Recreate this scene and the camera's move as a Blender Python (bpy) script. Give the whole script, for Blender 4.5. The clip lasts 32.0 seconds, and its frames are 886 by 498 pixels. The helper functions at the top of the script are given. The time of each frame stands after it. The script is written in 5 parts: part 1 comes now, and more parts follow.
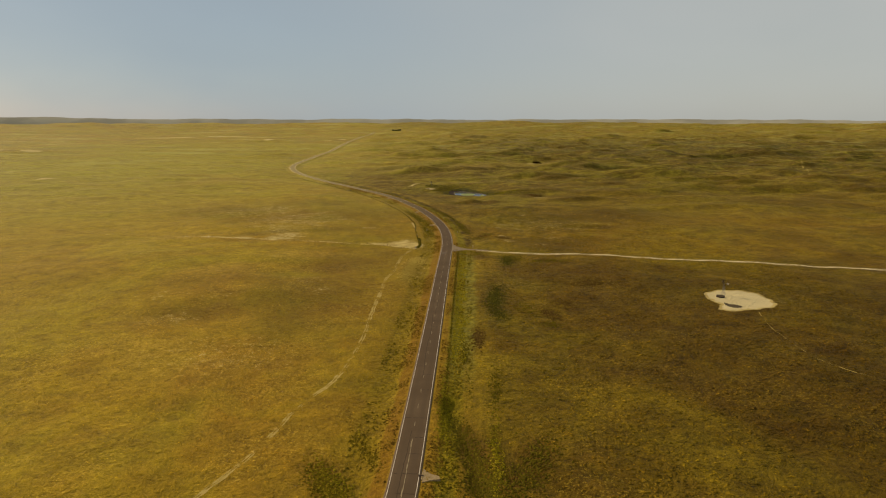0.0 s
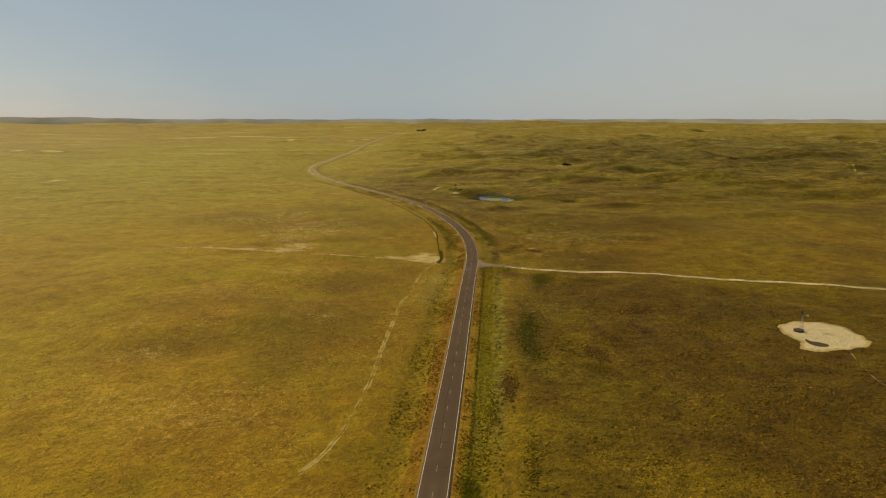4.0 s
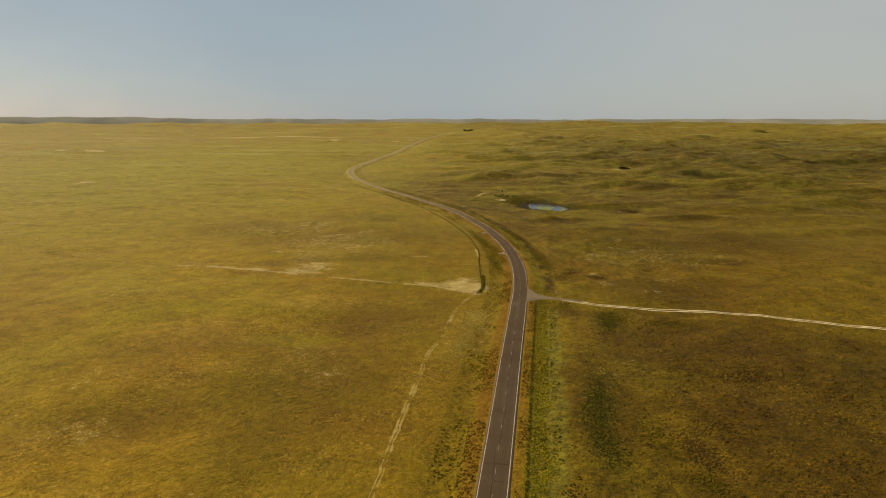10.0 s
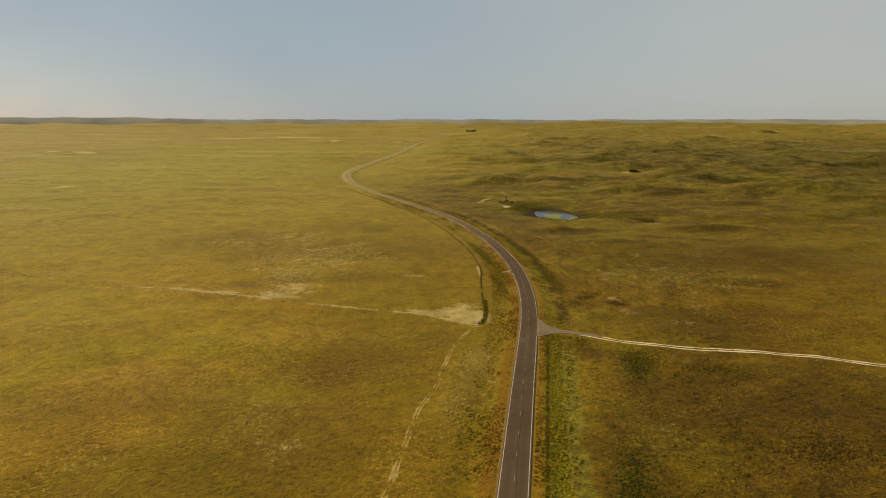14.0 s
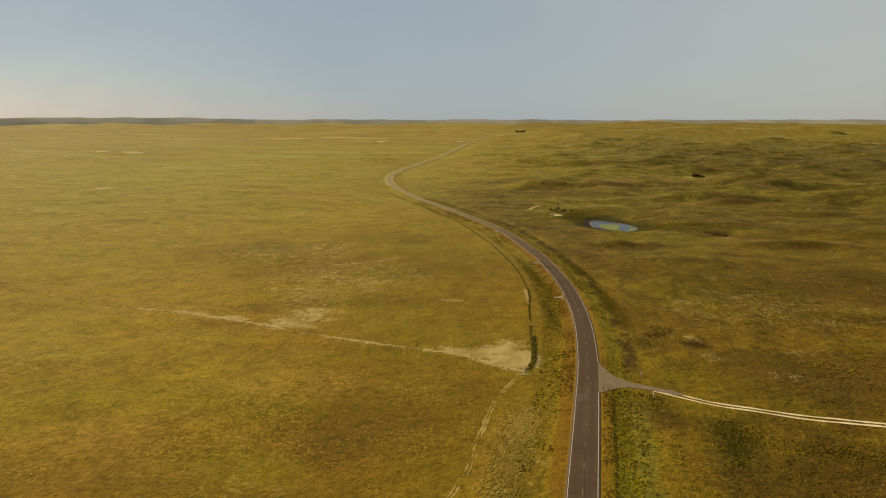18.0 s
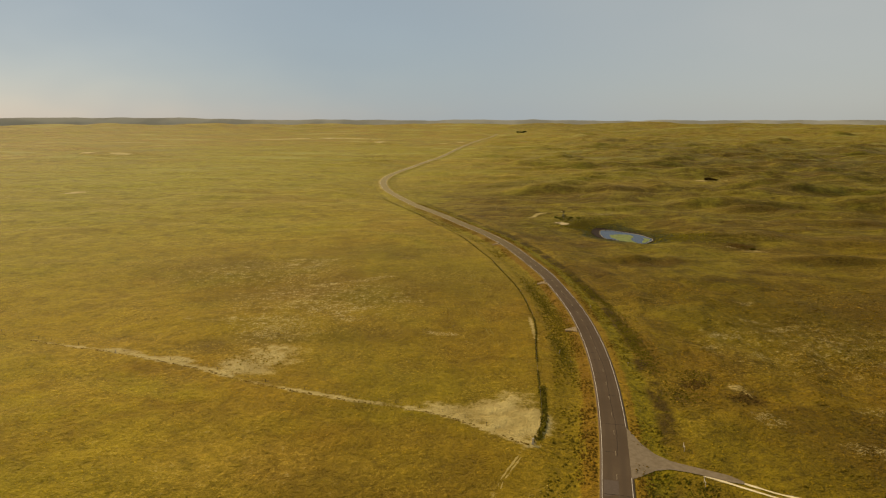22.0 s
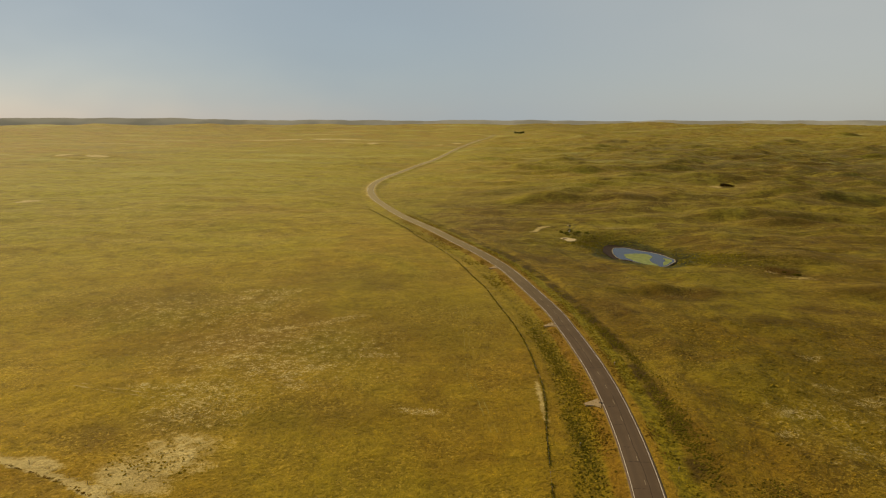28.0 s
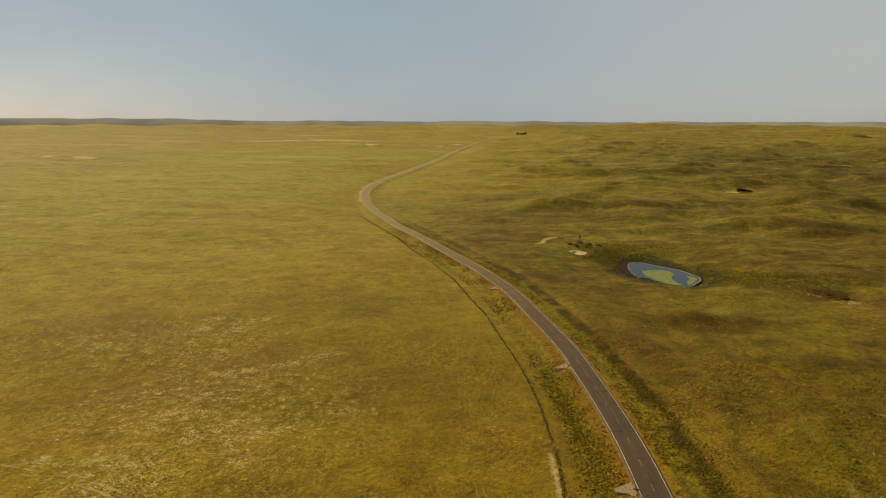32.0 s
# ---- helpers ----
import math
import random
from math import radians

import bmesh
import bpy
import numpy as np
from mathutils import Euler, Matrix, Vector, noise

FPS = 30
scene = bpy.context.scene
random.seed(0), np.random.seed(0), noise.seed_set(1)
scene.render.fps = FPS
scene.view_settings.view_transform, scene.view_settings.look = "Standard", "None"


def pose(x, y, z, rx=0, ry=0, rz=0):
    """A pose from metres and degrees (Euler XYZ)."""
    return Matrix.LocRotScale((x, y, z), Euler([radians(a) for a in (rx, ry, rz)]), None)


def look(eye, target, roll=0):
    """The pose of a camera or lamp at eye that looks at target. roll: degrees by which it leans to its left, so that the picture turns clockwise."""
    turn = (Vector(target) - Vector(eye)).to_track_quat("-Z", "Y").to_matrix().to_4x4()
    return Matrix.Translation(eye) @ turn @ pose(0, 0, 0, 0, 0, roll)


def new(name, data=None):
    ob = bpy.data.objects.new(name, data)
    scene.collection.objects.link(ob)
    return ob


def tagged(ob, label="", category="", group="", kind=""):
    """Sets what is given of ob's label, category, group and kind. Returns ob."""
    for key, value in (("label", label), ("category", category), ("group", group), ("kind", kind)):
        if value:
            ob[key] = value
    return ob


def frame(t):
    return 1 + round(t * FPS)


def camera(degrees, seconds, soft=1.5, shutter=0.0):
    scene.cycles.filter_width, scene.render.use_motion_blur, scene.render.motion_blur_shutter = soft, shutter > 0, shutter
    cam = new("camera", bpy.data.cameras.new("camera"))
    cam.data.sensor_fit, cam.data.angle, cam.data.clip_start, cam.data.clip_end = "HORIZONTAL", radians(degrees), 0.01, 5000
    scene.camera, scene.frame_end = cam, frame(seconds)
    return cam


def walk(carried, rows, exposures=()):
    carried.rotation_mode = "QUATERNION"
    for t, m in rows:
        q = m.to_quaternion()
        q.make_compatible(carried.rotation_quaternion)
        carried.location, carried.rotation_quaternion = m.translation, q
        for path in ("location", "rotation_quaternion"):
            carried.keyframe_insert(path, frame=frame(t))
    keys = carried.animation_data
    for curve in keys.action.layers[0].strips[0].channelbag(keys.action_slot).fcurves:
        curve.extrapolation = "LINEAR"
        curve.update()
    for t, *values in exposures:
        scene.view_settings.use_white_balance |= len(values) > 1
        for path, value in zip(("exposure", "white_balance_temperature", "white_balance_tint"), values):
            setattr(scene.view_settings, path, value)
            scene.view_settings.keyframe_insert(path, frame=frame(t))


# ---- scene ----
# ---------------------------------------------------------------- camera
cam = camera(69.55, 32.0, 1.15)
ROWS = [
    (0.0, 0.00, 0.00, 93.89, 78.225, 0.047, -7.022),
    (0.5, 0.78, 6.32, 93.89, 78.222, 0.040, -6.563),
    (1.0, 1.56, 12.63, 93.88, 78.220, 0.033, -6.177),
    (1.5, 2.34, 18.94, 93.87, 78.218, 0.026, -5.811),
    (2.0, 3.12, 25.24, 93.84, 78.216, 0.019, -5.460),
    (2.5, 3.91, 31.53, 93.80, 78.214, 0.013, -5.126),
    (3.0, 4.71, 37.80, 93.74, 78.213, 0.007, -4.906),
    (3.5, 5.51, 44.06, 93.66, 78.212, 0.001, -4.821),
    (5.5, 8.76, 68.89, 93.07, 78.211, -0.015, -4.705),
    (6.0, 9.55, 75.08, 92.90, 78.212, -0.017, -4.688),
    (6.5, 10.32, 81.29, 92.72, 78.212, -0.018, -4.683),
    (7.0, 11.05, 87.52, 92.56, 78.213, -0.019, -4.499),
    (7.5, 11.74, 93.77, 92.41, 78.214, -0.018, -4.035),
    (8.0, 12.38, 100.07, 92.30, 78.215, -0.017, -3.328),
    (8.5, 12.96, 106.40, 92.22, 78.216, -0.015, -2.586),
    (9.0, 13.50, 112.78, 92.17, 78.217, -0.013, -1.816),
    (9.5, 14.00, 119.18, 92.15, 78.218, -0.010, -1.020),
    (10.0, 14.47, 125.60, 92.15, 78.219, -0.007, -0.567),
    (10.5, 14.93, 132.02, 92.16, 78.220, -0.004, -0.489),
    (11.0, 15.39, 138.44, 92.19, 78.222, -0.003, -0.483),
    (11.5, 15.86, 144.84, 92.23, 78.224, -0.002, -0.453),
    (12.0, 16.35, 151.22, 92.27, 78.227, -0.003, -0.436),
    (12.5, 16.86, 157.56, 92.30, 78.231, -0.006, -0.409),
    (13.0, 17.40, 163.89, 92.34, 78.235, -0.009, -0.401),
    (13.5, 17.94, 170.21, 92.36, 78.239, -0.014, -0.341),
    (15.5, 19.91, 195.77, 92.37, 78.256, -0.031, -0.217),
    (16.0, 20.29, 202.32, 92.35, 78.259, -0.032, -0.179),
    (16.5, 20.60, 208.95, 92.30, 78.262, -0.032, 0.849),
    (17.0, 20.85, 215.65, 92.24, 78.264, -0.029, 2.679),
    (17.5, 21.05, 222.41, 92.17, 78.265, -0.026, 3.798),
    (18.0, 21.20, 229.21, 92.08, 78.267, -0.021, 4.055),
    (18.5, 21.33, 236.03, 91.98, 78.269, -0.016, 4.045),
    (19.0, 21.42, 242.86, 91.88, 78.271, -0.010, 4.049),
    (19.5, 21.51, 249.68, 91.76, 78.274, -0.005, 4.051),
    (20.0, 21.59, 256.46, 91.63, 78.278, 0.000, 4.049),
    (20.5, 21.67, 263.20, 91.50, 78.283, 0.004, 4.050),
    (21.0, 21.76, 269.88, 91.36, 78.289, 0.007, 4.073),
    (21.5, 21.86, 276.50, 91.24, 78.295, 0.010, 4.087),
    (22.0, 21.95, 283.05, 91.12, 78.302, 0.011, 4.097),
    (22.5, 22.05, 289.52, 91.03, 78.308, 0.012, 4.089),
    (23.0, 22.16, 295.91, 90.96, 78.313, 0.013, 4.080),
    (23.5, 22.26, 302.19, 90.92, 78.318, 0.013, 4.051),
    (24.0, 22.37, 308.38, 90.93, 78.321, 0.012, 4.002),
    (24.5, 22.48, 314.47, 90.97, 78.322, 0.011, 3.962),
    (25.0, 22.59, 320.47, 91.05, 78.321, 0.010, 3.906),
    (25.5, 22.70, 326.41, 91.16, 78.320, 0.009, 3.870),
    (27.5, 23.08, 350.11, 91.56, 78.318, 0.012, 3.881),
    (28.0, 23.16, 356.15, 91.59, 78.322, 0.017, 3.879),
    (28.5, 23.23, 362.27, 91.58, 78.327, 0.023, 3.903),
    (29.0, 23.29, 368.48, 91.52, 78.335, 0.030, 3.915),
    (29.5, 23.35, 374.76, 91.42, 78.344, 0.040, 3.930),
    (30.0, 23.39, 381.10, 91.29, 78.355, 0.050, 3.945),
    (30.5, 23.44, 387.49, 91.14, 78.368, 0.061, 3.968),
    (31.0, 23.48, 393.92, 90.97, 78.381, 0.073, 3.997),
    (31.5, 23.51, 400.37, 90.78, 78.395, 0.086, 4.037),
    (32.0, 23.55, 406.83, 90.59, 78.409, 0.099, 4.016),
]


def aim(x, y, z, tilt, lean, turn):
    """Heading, downward tilt and a small lean of the flying camera."""
    return pose(x, y, z) @ pose(0, 0, 0, 0, 0, turn) @ pose(0, 0, 0, tilt) @ pose(0, 0, 0, 0, 0, lean)


walk(cam, [(r[0], aim(*r[1:])) for r in ROWS], [(0.0, 0.0), (32.0, 0.0)])

# ---------------------------------------------------------------- sky and sun
SUN_AZ, SUN_EL = 44.0, 29.0      # degrees left of the road's heading, above the horizon
world = bpy.data.worlds.new("sky")
scene.world = world
world.use_nodes = True
wn = world.node_tree
wn.nodes.clear()
sky = wn.nodes.new("ShaderNodeTexSky")
sky.sky_type = "NISHITA"
sky.sun_disc = False
sky.sun_elevation = radians(SUN_EL)
sky.sun_rotation = radians(-SUN_AZ)
sky.altitude = 0
sky.air_density, sky.dust_density, sky.ozone_density = 1.0, 0.6, 1.0
back = wn.nodes.new("ShaderNodeBackground")
back.inputs["Strength"].default_value = 0.064
wout = wn.nodes.new("ShaderNodeOutputWorld")
veil = wn.nodes.new("ShaderNodeMix")      # an even thin overcast over the clear sky
veil.data_type = "RGBA"
cirrus_at = wn.nodes.new("ShaderNodeTexCoord")
cirrus_map = wn.nodes.new("ShaderNodeMapping")
cirrus_map.inputs["Scale"].default_value = (1.0, 1.0, 2.2)
cirrus = wn.nodes.new("ShaderNodeTexNoise")
cirrus.inputs["Scale"].default_value, cirrus.inputs["Detail"].default_value = 1.6, 4.0
cover = wn.nodes.new("ShaderNodeMapRange")
for key, value in (("From Min", 0.3), ("From Max", 0.7), ("To Min", 0.66), ("To Max", 0.96)):
    cover.inputs[key].default_value = value
wn.links.new(cirrus_at.outputs["Generated"], cirrus_map.inputs["Vector"])
wn.links.new(cirrus_map.outputs[0], cirrus.inputs["Vector"])
wn.links.new(cirrus.outputs["Fac"], cover.inputs["Value"])
wn.links.new(cover.outputs[0], veil.inputs[0])
side = wn.nodes.new("ShaderNodeSeparateXYZ")      # the veil is thicker and paler to the east
wn.links.new(cirrus_at.outputs["Generated"], side.inputs[0])
pale = wn.nodes.new("ShaderNodeMapRange")
pale.interpolation_type = "SMOOTHSTEP"
pale.inputs["From Min"].default_value, pale.inputs["From Max"].default_value = -0.25, 0.65
wn.links.new(side.outputs["X"], pale.inputs["Value"])
tone = wn.nodes.new("ShaderNodeMix")
tone.data_type = "RGBA"
tone.inputs[6].default_value = (5.0, 6.0, 6.75, 1)
tone.inputs[7].default_value = (7.6, 7.8, 7.4, 1)
wn.links.new(pale.outputs[0], tone.inputs[0])
wn.links.new(tone.outputs[2], veil.inputs[7])
wn.links.new(sky.outputs[0], veil.inputs[6])
wn.links.new(veil.outputs[2], back.inputs["Color"])
wn.links.new(back.outputs[0], wout.inputs["Surface"])

sun = new("sun", bpy.data.lights.new("sun", "SUN"))
sun.data.energy = 4.8
sun.data.angle = radians(0.53)
sun.data.color = (1.0, 0.81, 0.53)
sa, se = radians(SUN_AZ), radians(SUN_EL)
sun.matrix_world = look((0, 0, 300), (0 + 100 * math.sin(sa) * math.cos(se), -100 * math.cos(sa) * math.cos(se), 300 - 100 * math.sin(se)))

# ---------------------------------------------------------------- small helpers
rng = np.random.default_rng(7)


def smooth(a, b, v):
    k = np.clip((np.asarray(v, float) - a) / (b - a), 0, 1)
    return k * k * (3 - 2 * k)


PERM = np.random.default_rng(11).permutation(512)
PERM = np.concatenate([PERM, PERM])
GRAD = np.stack([np.cos(np.arange(512) * 2.399), np.sin(np.arange(512) * 2.399)], 1)


def perlin(x, y):
    """Gradient noise in the plane, about -0.7 to 0.7."""
    xi, yi = np.floor(x).astype(int), np.floor(y).astype(int)
    fx, fy = x - xi, y - yi
    u, v = fx ** 3 * (fx * (fx * 6 - 15) + 10), fy ** 3 * (fy * (fy * 6 - 15) + 10)

    def corner(i, j):
        g = GRAD[PERM[(PERM[(xi + i) & 511] + yi + j) & 511]]
        return g[..., 0] * (fx - i) + g[..., 1] * (fy - j)
    a = corner(0, 0) * (1 - u) + corner(1, 0) * u
    b = corner(0, 1) * (1 - u) + corner(1, 1) * u
    return a * (1 - v) + b * v


def curve_through(points, step):
    """A smooth line through plan points, cut at even steps."""
    p = np.array(points, float)
    p = np.vstack([2 * p[0] - p[1], p, 2 * p[-1] - p[-2]])
    out = []
    for i in range(1, len(p) - 2):
        a, b, c, d = p[i - 1:i + 3]
        for s in np.linspace(0, 1, 24, endpoint=False):
            out.append(0.5 * (2 * b + (c - a) * s + (2 * a - 5 * b + 4 * c - d) * s * s + (3 * b - a - 3 * c + d) * s ** 3))
    out = np.array(out + [p[-2]])
    run = np.concatenate([[0], np.cumsum(np.hypot(*np.diff(out, axis=0).T))])
    s = np.arange(0, run[-1], step)
    return np.stack([np.interp(s, run, out[:, 0]), np.interp(s, run, out[:, 1])], 1)


def line_distance(x, y, line):
    """Distance of plan points to a line, signed: positive to its right."""
    shape = x.shape
    x, y = x.ravel(), y.ravel()
    best, sign = np.full(x.size, 1e9), np.ones(x.size)
    for (ax, ay), (bx, by) in zip(line[:-1], line[1:]):
        dx, dy = bx - ax, by - ay
        k = np.clip(((x - ax) * dx + (y - ay) * dy) / (dx * dx + dy * dy), 0, 1)
        px, py = x - ax - k * dx, y - ay - k * dy
        q = px * px + py * py
        m = q < best
        best[m] = q[m]
        sign[m] = np.sign(px[m] * dy - py[m] * dx)
    return (np.sqrt(best) * np.where(sign == 0, 1, sign)).reshape(shape)


def normals_of(line):
    """Unit vectors to the right of each point of a line."""
    t = np.gradient(line, axis=0)
    t /= np.hypot(t[:, 0], t[:, 1])[:, None]
    return np.stack([t[:, 1], -t[:, 0]], 1)


def part(name, bm, material, parent=None, label="", flat=True):
    me = bpy.data.meshes.new(name)
    bm.to_mesh(me)
    bm.free()
    if not flat:
        for f in me.polygons:
            f.use_smooth = True
    me.materials.append(material)
    ob = new(name, me)
    if parent is not None:
        ob.parent = parent
    if label:
        ob["label"] = label
    return ob


def sheet(name, verts, faces, material, parent=None, soft=False):
    """A mesh object from arrays of corners and faces."""
    me = bpy.data.meshes.new(name)
    verts, faces = np.asarray(verts, np.float32), np.asarray(faces, np.int32)
    n = faces.shape[1]
    me.vertices.add(len(verts))
    me.vertices.foreach_set("co", verts.ravel())
    me.loops.add(faces.size)
    me.loops.foreach_set("vertex_index", faces.ravel())
    me.polygons.add(len(faces))
    me.polygons.foreach_set("loop_start", np.arange(0, faces.size, n, dtype=np.int32))
    me.update(calc_edges=True)
    if soft:
        me.polygons.foreach_set("use_smooth", np.ones(len(faces), bool))
    me.materials.append(material)
    ob = new(name, me)
    if parent is not None:
        ob.parent = parent
    return ob


def box(bm, sx, sy, sz, m=Matrix()):
    g = bmesh.ops.create_cube(bm, size=1, matrix=m @ Matrix.Diagonal((sx, sy, sz, 1)))
    return g["verts"]


def rod(bm, a, b, r0, r1=None, n=6):
    """A tapered bar from a to b."""
    a, b = Vector(a), Vector(b)
    q = (b - a).to_track_quat("Z", "Y").to_matrix().to_4x4()
    m = Matrix.Translation((a + b) / 2) @ q
    bmesh.ops.create_cone(bm, cap_ends=True, segments=n, radius1=r0, radius2=r0 if r1 is None else r1, depth=(b - a).length, matrix=m)


def empty(name, x, y, z, turn=0):
    ob = new(name)
    ob.matrix_world = pose(x, y, z, 0, 0, turn)
    return ob


# ---------------------------------------------------------------- materials
class Nodes:
    """Short hand for a node material."""

    def __init__(self, name, rough=0.8, metal=0.0, spec=0.3):
        self.m = bpy.data.materials.new(name)
        self.m.use_nodes = True
        self.t = self.m.node_tree
        self.b = self.t.nodes["Principled BSDF"]
        self.b.inputs["Roughness"].default_value = rough
        self.b.inputs["Metallic"].default_value = metal
        self.b.inputs["Specular IOR Level"].default_value = spec
        self.pos = self.t.nodes.new("ShaderNodeNewGeometry").outputs["Position"]

    def link(self, a, b):
        self.t.links.new(a, b)

    def put(self, socket, v):
        if hasattr(v, "is_output"):
            self.link(v, socket)
        elif isinstance(v, tuple):
            socket.default_value = (*v, 1.0) if len(v) == 3 else v
        else:
            socket.default_value = v

    def noise(self, scale, detail=3.0, rough=0.55, warp=0.0, stretch=(1, 1, 1), by=None):
        mp = self.t.nodes.new("ShaderNodeMapping")
        mp.inputs["Scale"].default_value = stretch
        self.link(by or self.pos, mp.inputs["Vector"])
        n = self.t.nodes.new("ShaderNodeTexNoise")
        n.inputs["Scale"].default_value, n.inputs["Detail"].default_value = scale, detail
        n.inputs["Roughness"].default_value, n.inputs["Distortion"].default_value = rough, warp
        self.link(mp.outputs[0], n.inputs["Vector"])
        return n.outputs["Fac"]

    def attr(self, name):
        n = self.t.nodes.new("ShaderNodeAttribute")
        n.attribute_name = name
        return n.outputs["Fac"]

    def maths(self, op, a, b=0.0):
        n = self.t.nodes.new("ShaderNodeMath")
        n.operation = op
        self.put(n.inputs[0], a)
        self.put(n.inputs[1], b)
        return n.outputs[0]

    def span(self, v, a, b, c=0.0, d=1.0):
        n = self.t.nodes.new("ShaderNodeMapRange")
        n.interpolation_type = "SMOOTHSTEP"
        self.put(n.inputs["Value"], v)
        for k, q in zip(("From Min", "From Max", "To Min", "To Max"), (a, b, c, d)):
            n.inputs[k].default_value = q
        return n.outputs[0]

    def mix(self, f, a, b, kind="MIX"):
        n = self.t.nodes.new("ShaderNodeMix")
        n.data_type, n.blend_type = "RGBA", kind
        self.put(n.inputs[0], f)
        self.put(n.inputs[6], a)
        self.put(n.inputs[7], b)
        return n.outputs[2]

    def ramp(self, f, stops):
        n = self.t.nodes.new("ShaderNodeValToRGB")
        e = n.color_ramp.elements
        while len(e) < len(stops):
            e.new(0.5)
        for k, (p, c) in zip(e, stops):
            k.position, k.color = p, (*c, 1)
        self.link(f, n.inputs[0])
        return n.outputs[0]

    def bump(self, h, dist, strength=1.0):
        n = self.t.nodes.new("ShaderNodeBump")
        n.inputs["Distance"].default_value, n.inputs["Strength"].default_value = dist, strength
        self.link(h, n.inputs["Height"])
        self.link(n.outputs[0], self.b.inputs["Normal"])

    def done(self, colour, rough=None):
        self.put(self.b.inputs["Base Color"], colour)
        if rough is not None:
            self.put(self.b.inputs["Roughness"], rough)
        return self.m


def plain(name, colour, dark, scale, rough=0.8, metal=0.0, bump=0.0):
    n = Nodes(name, rough, metal, 0.3 if rough < 0.85 else 0.08)
    f = n.noise(scale, 5, 0.65)
    g = n.noise(scale * 7, 3)
    c = n.mix(n.span(f, 0.35, 0.7), colour, dark)
    c = n.mix(n.span(g, 0.3, 0.75, 0, 0.5), c, dark)
    if bump:
        n.bump(g, bump)
    return n.done(c, n.span(f, 0.2, 0.8, max(rough - 0.12, 0.05), min(rough + 0.1, 1)))


def grass_material(name, stops, low=(0.06, 0.05, 0.012)):
    """Blades: a colour for each clump, darker or drier in patches."""
    n = Nodes(name, 0.85, 0, 0.04)
    g = n.t.nodes.new("ShaderNodeNewGeometry")
    c = n.ramp(g.outputs["Random Per Island"], stops)
    big = n.noise(0.03, 3)
    c = n.mix(n.span(big, 0.4, 0.65, 0, 0.5), c, low)
    c = n.mix(1.0, c, (1.12, 0.99, 0.26), "MULTIPLY")
    return n.done(c)


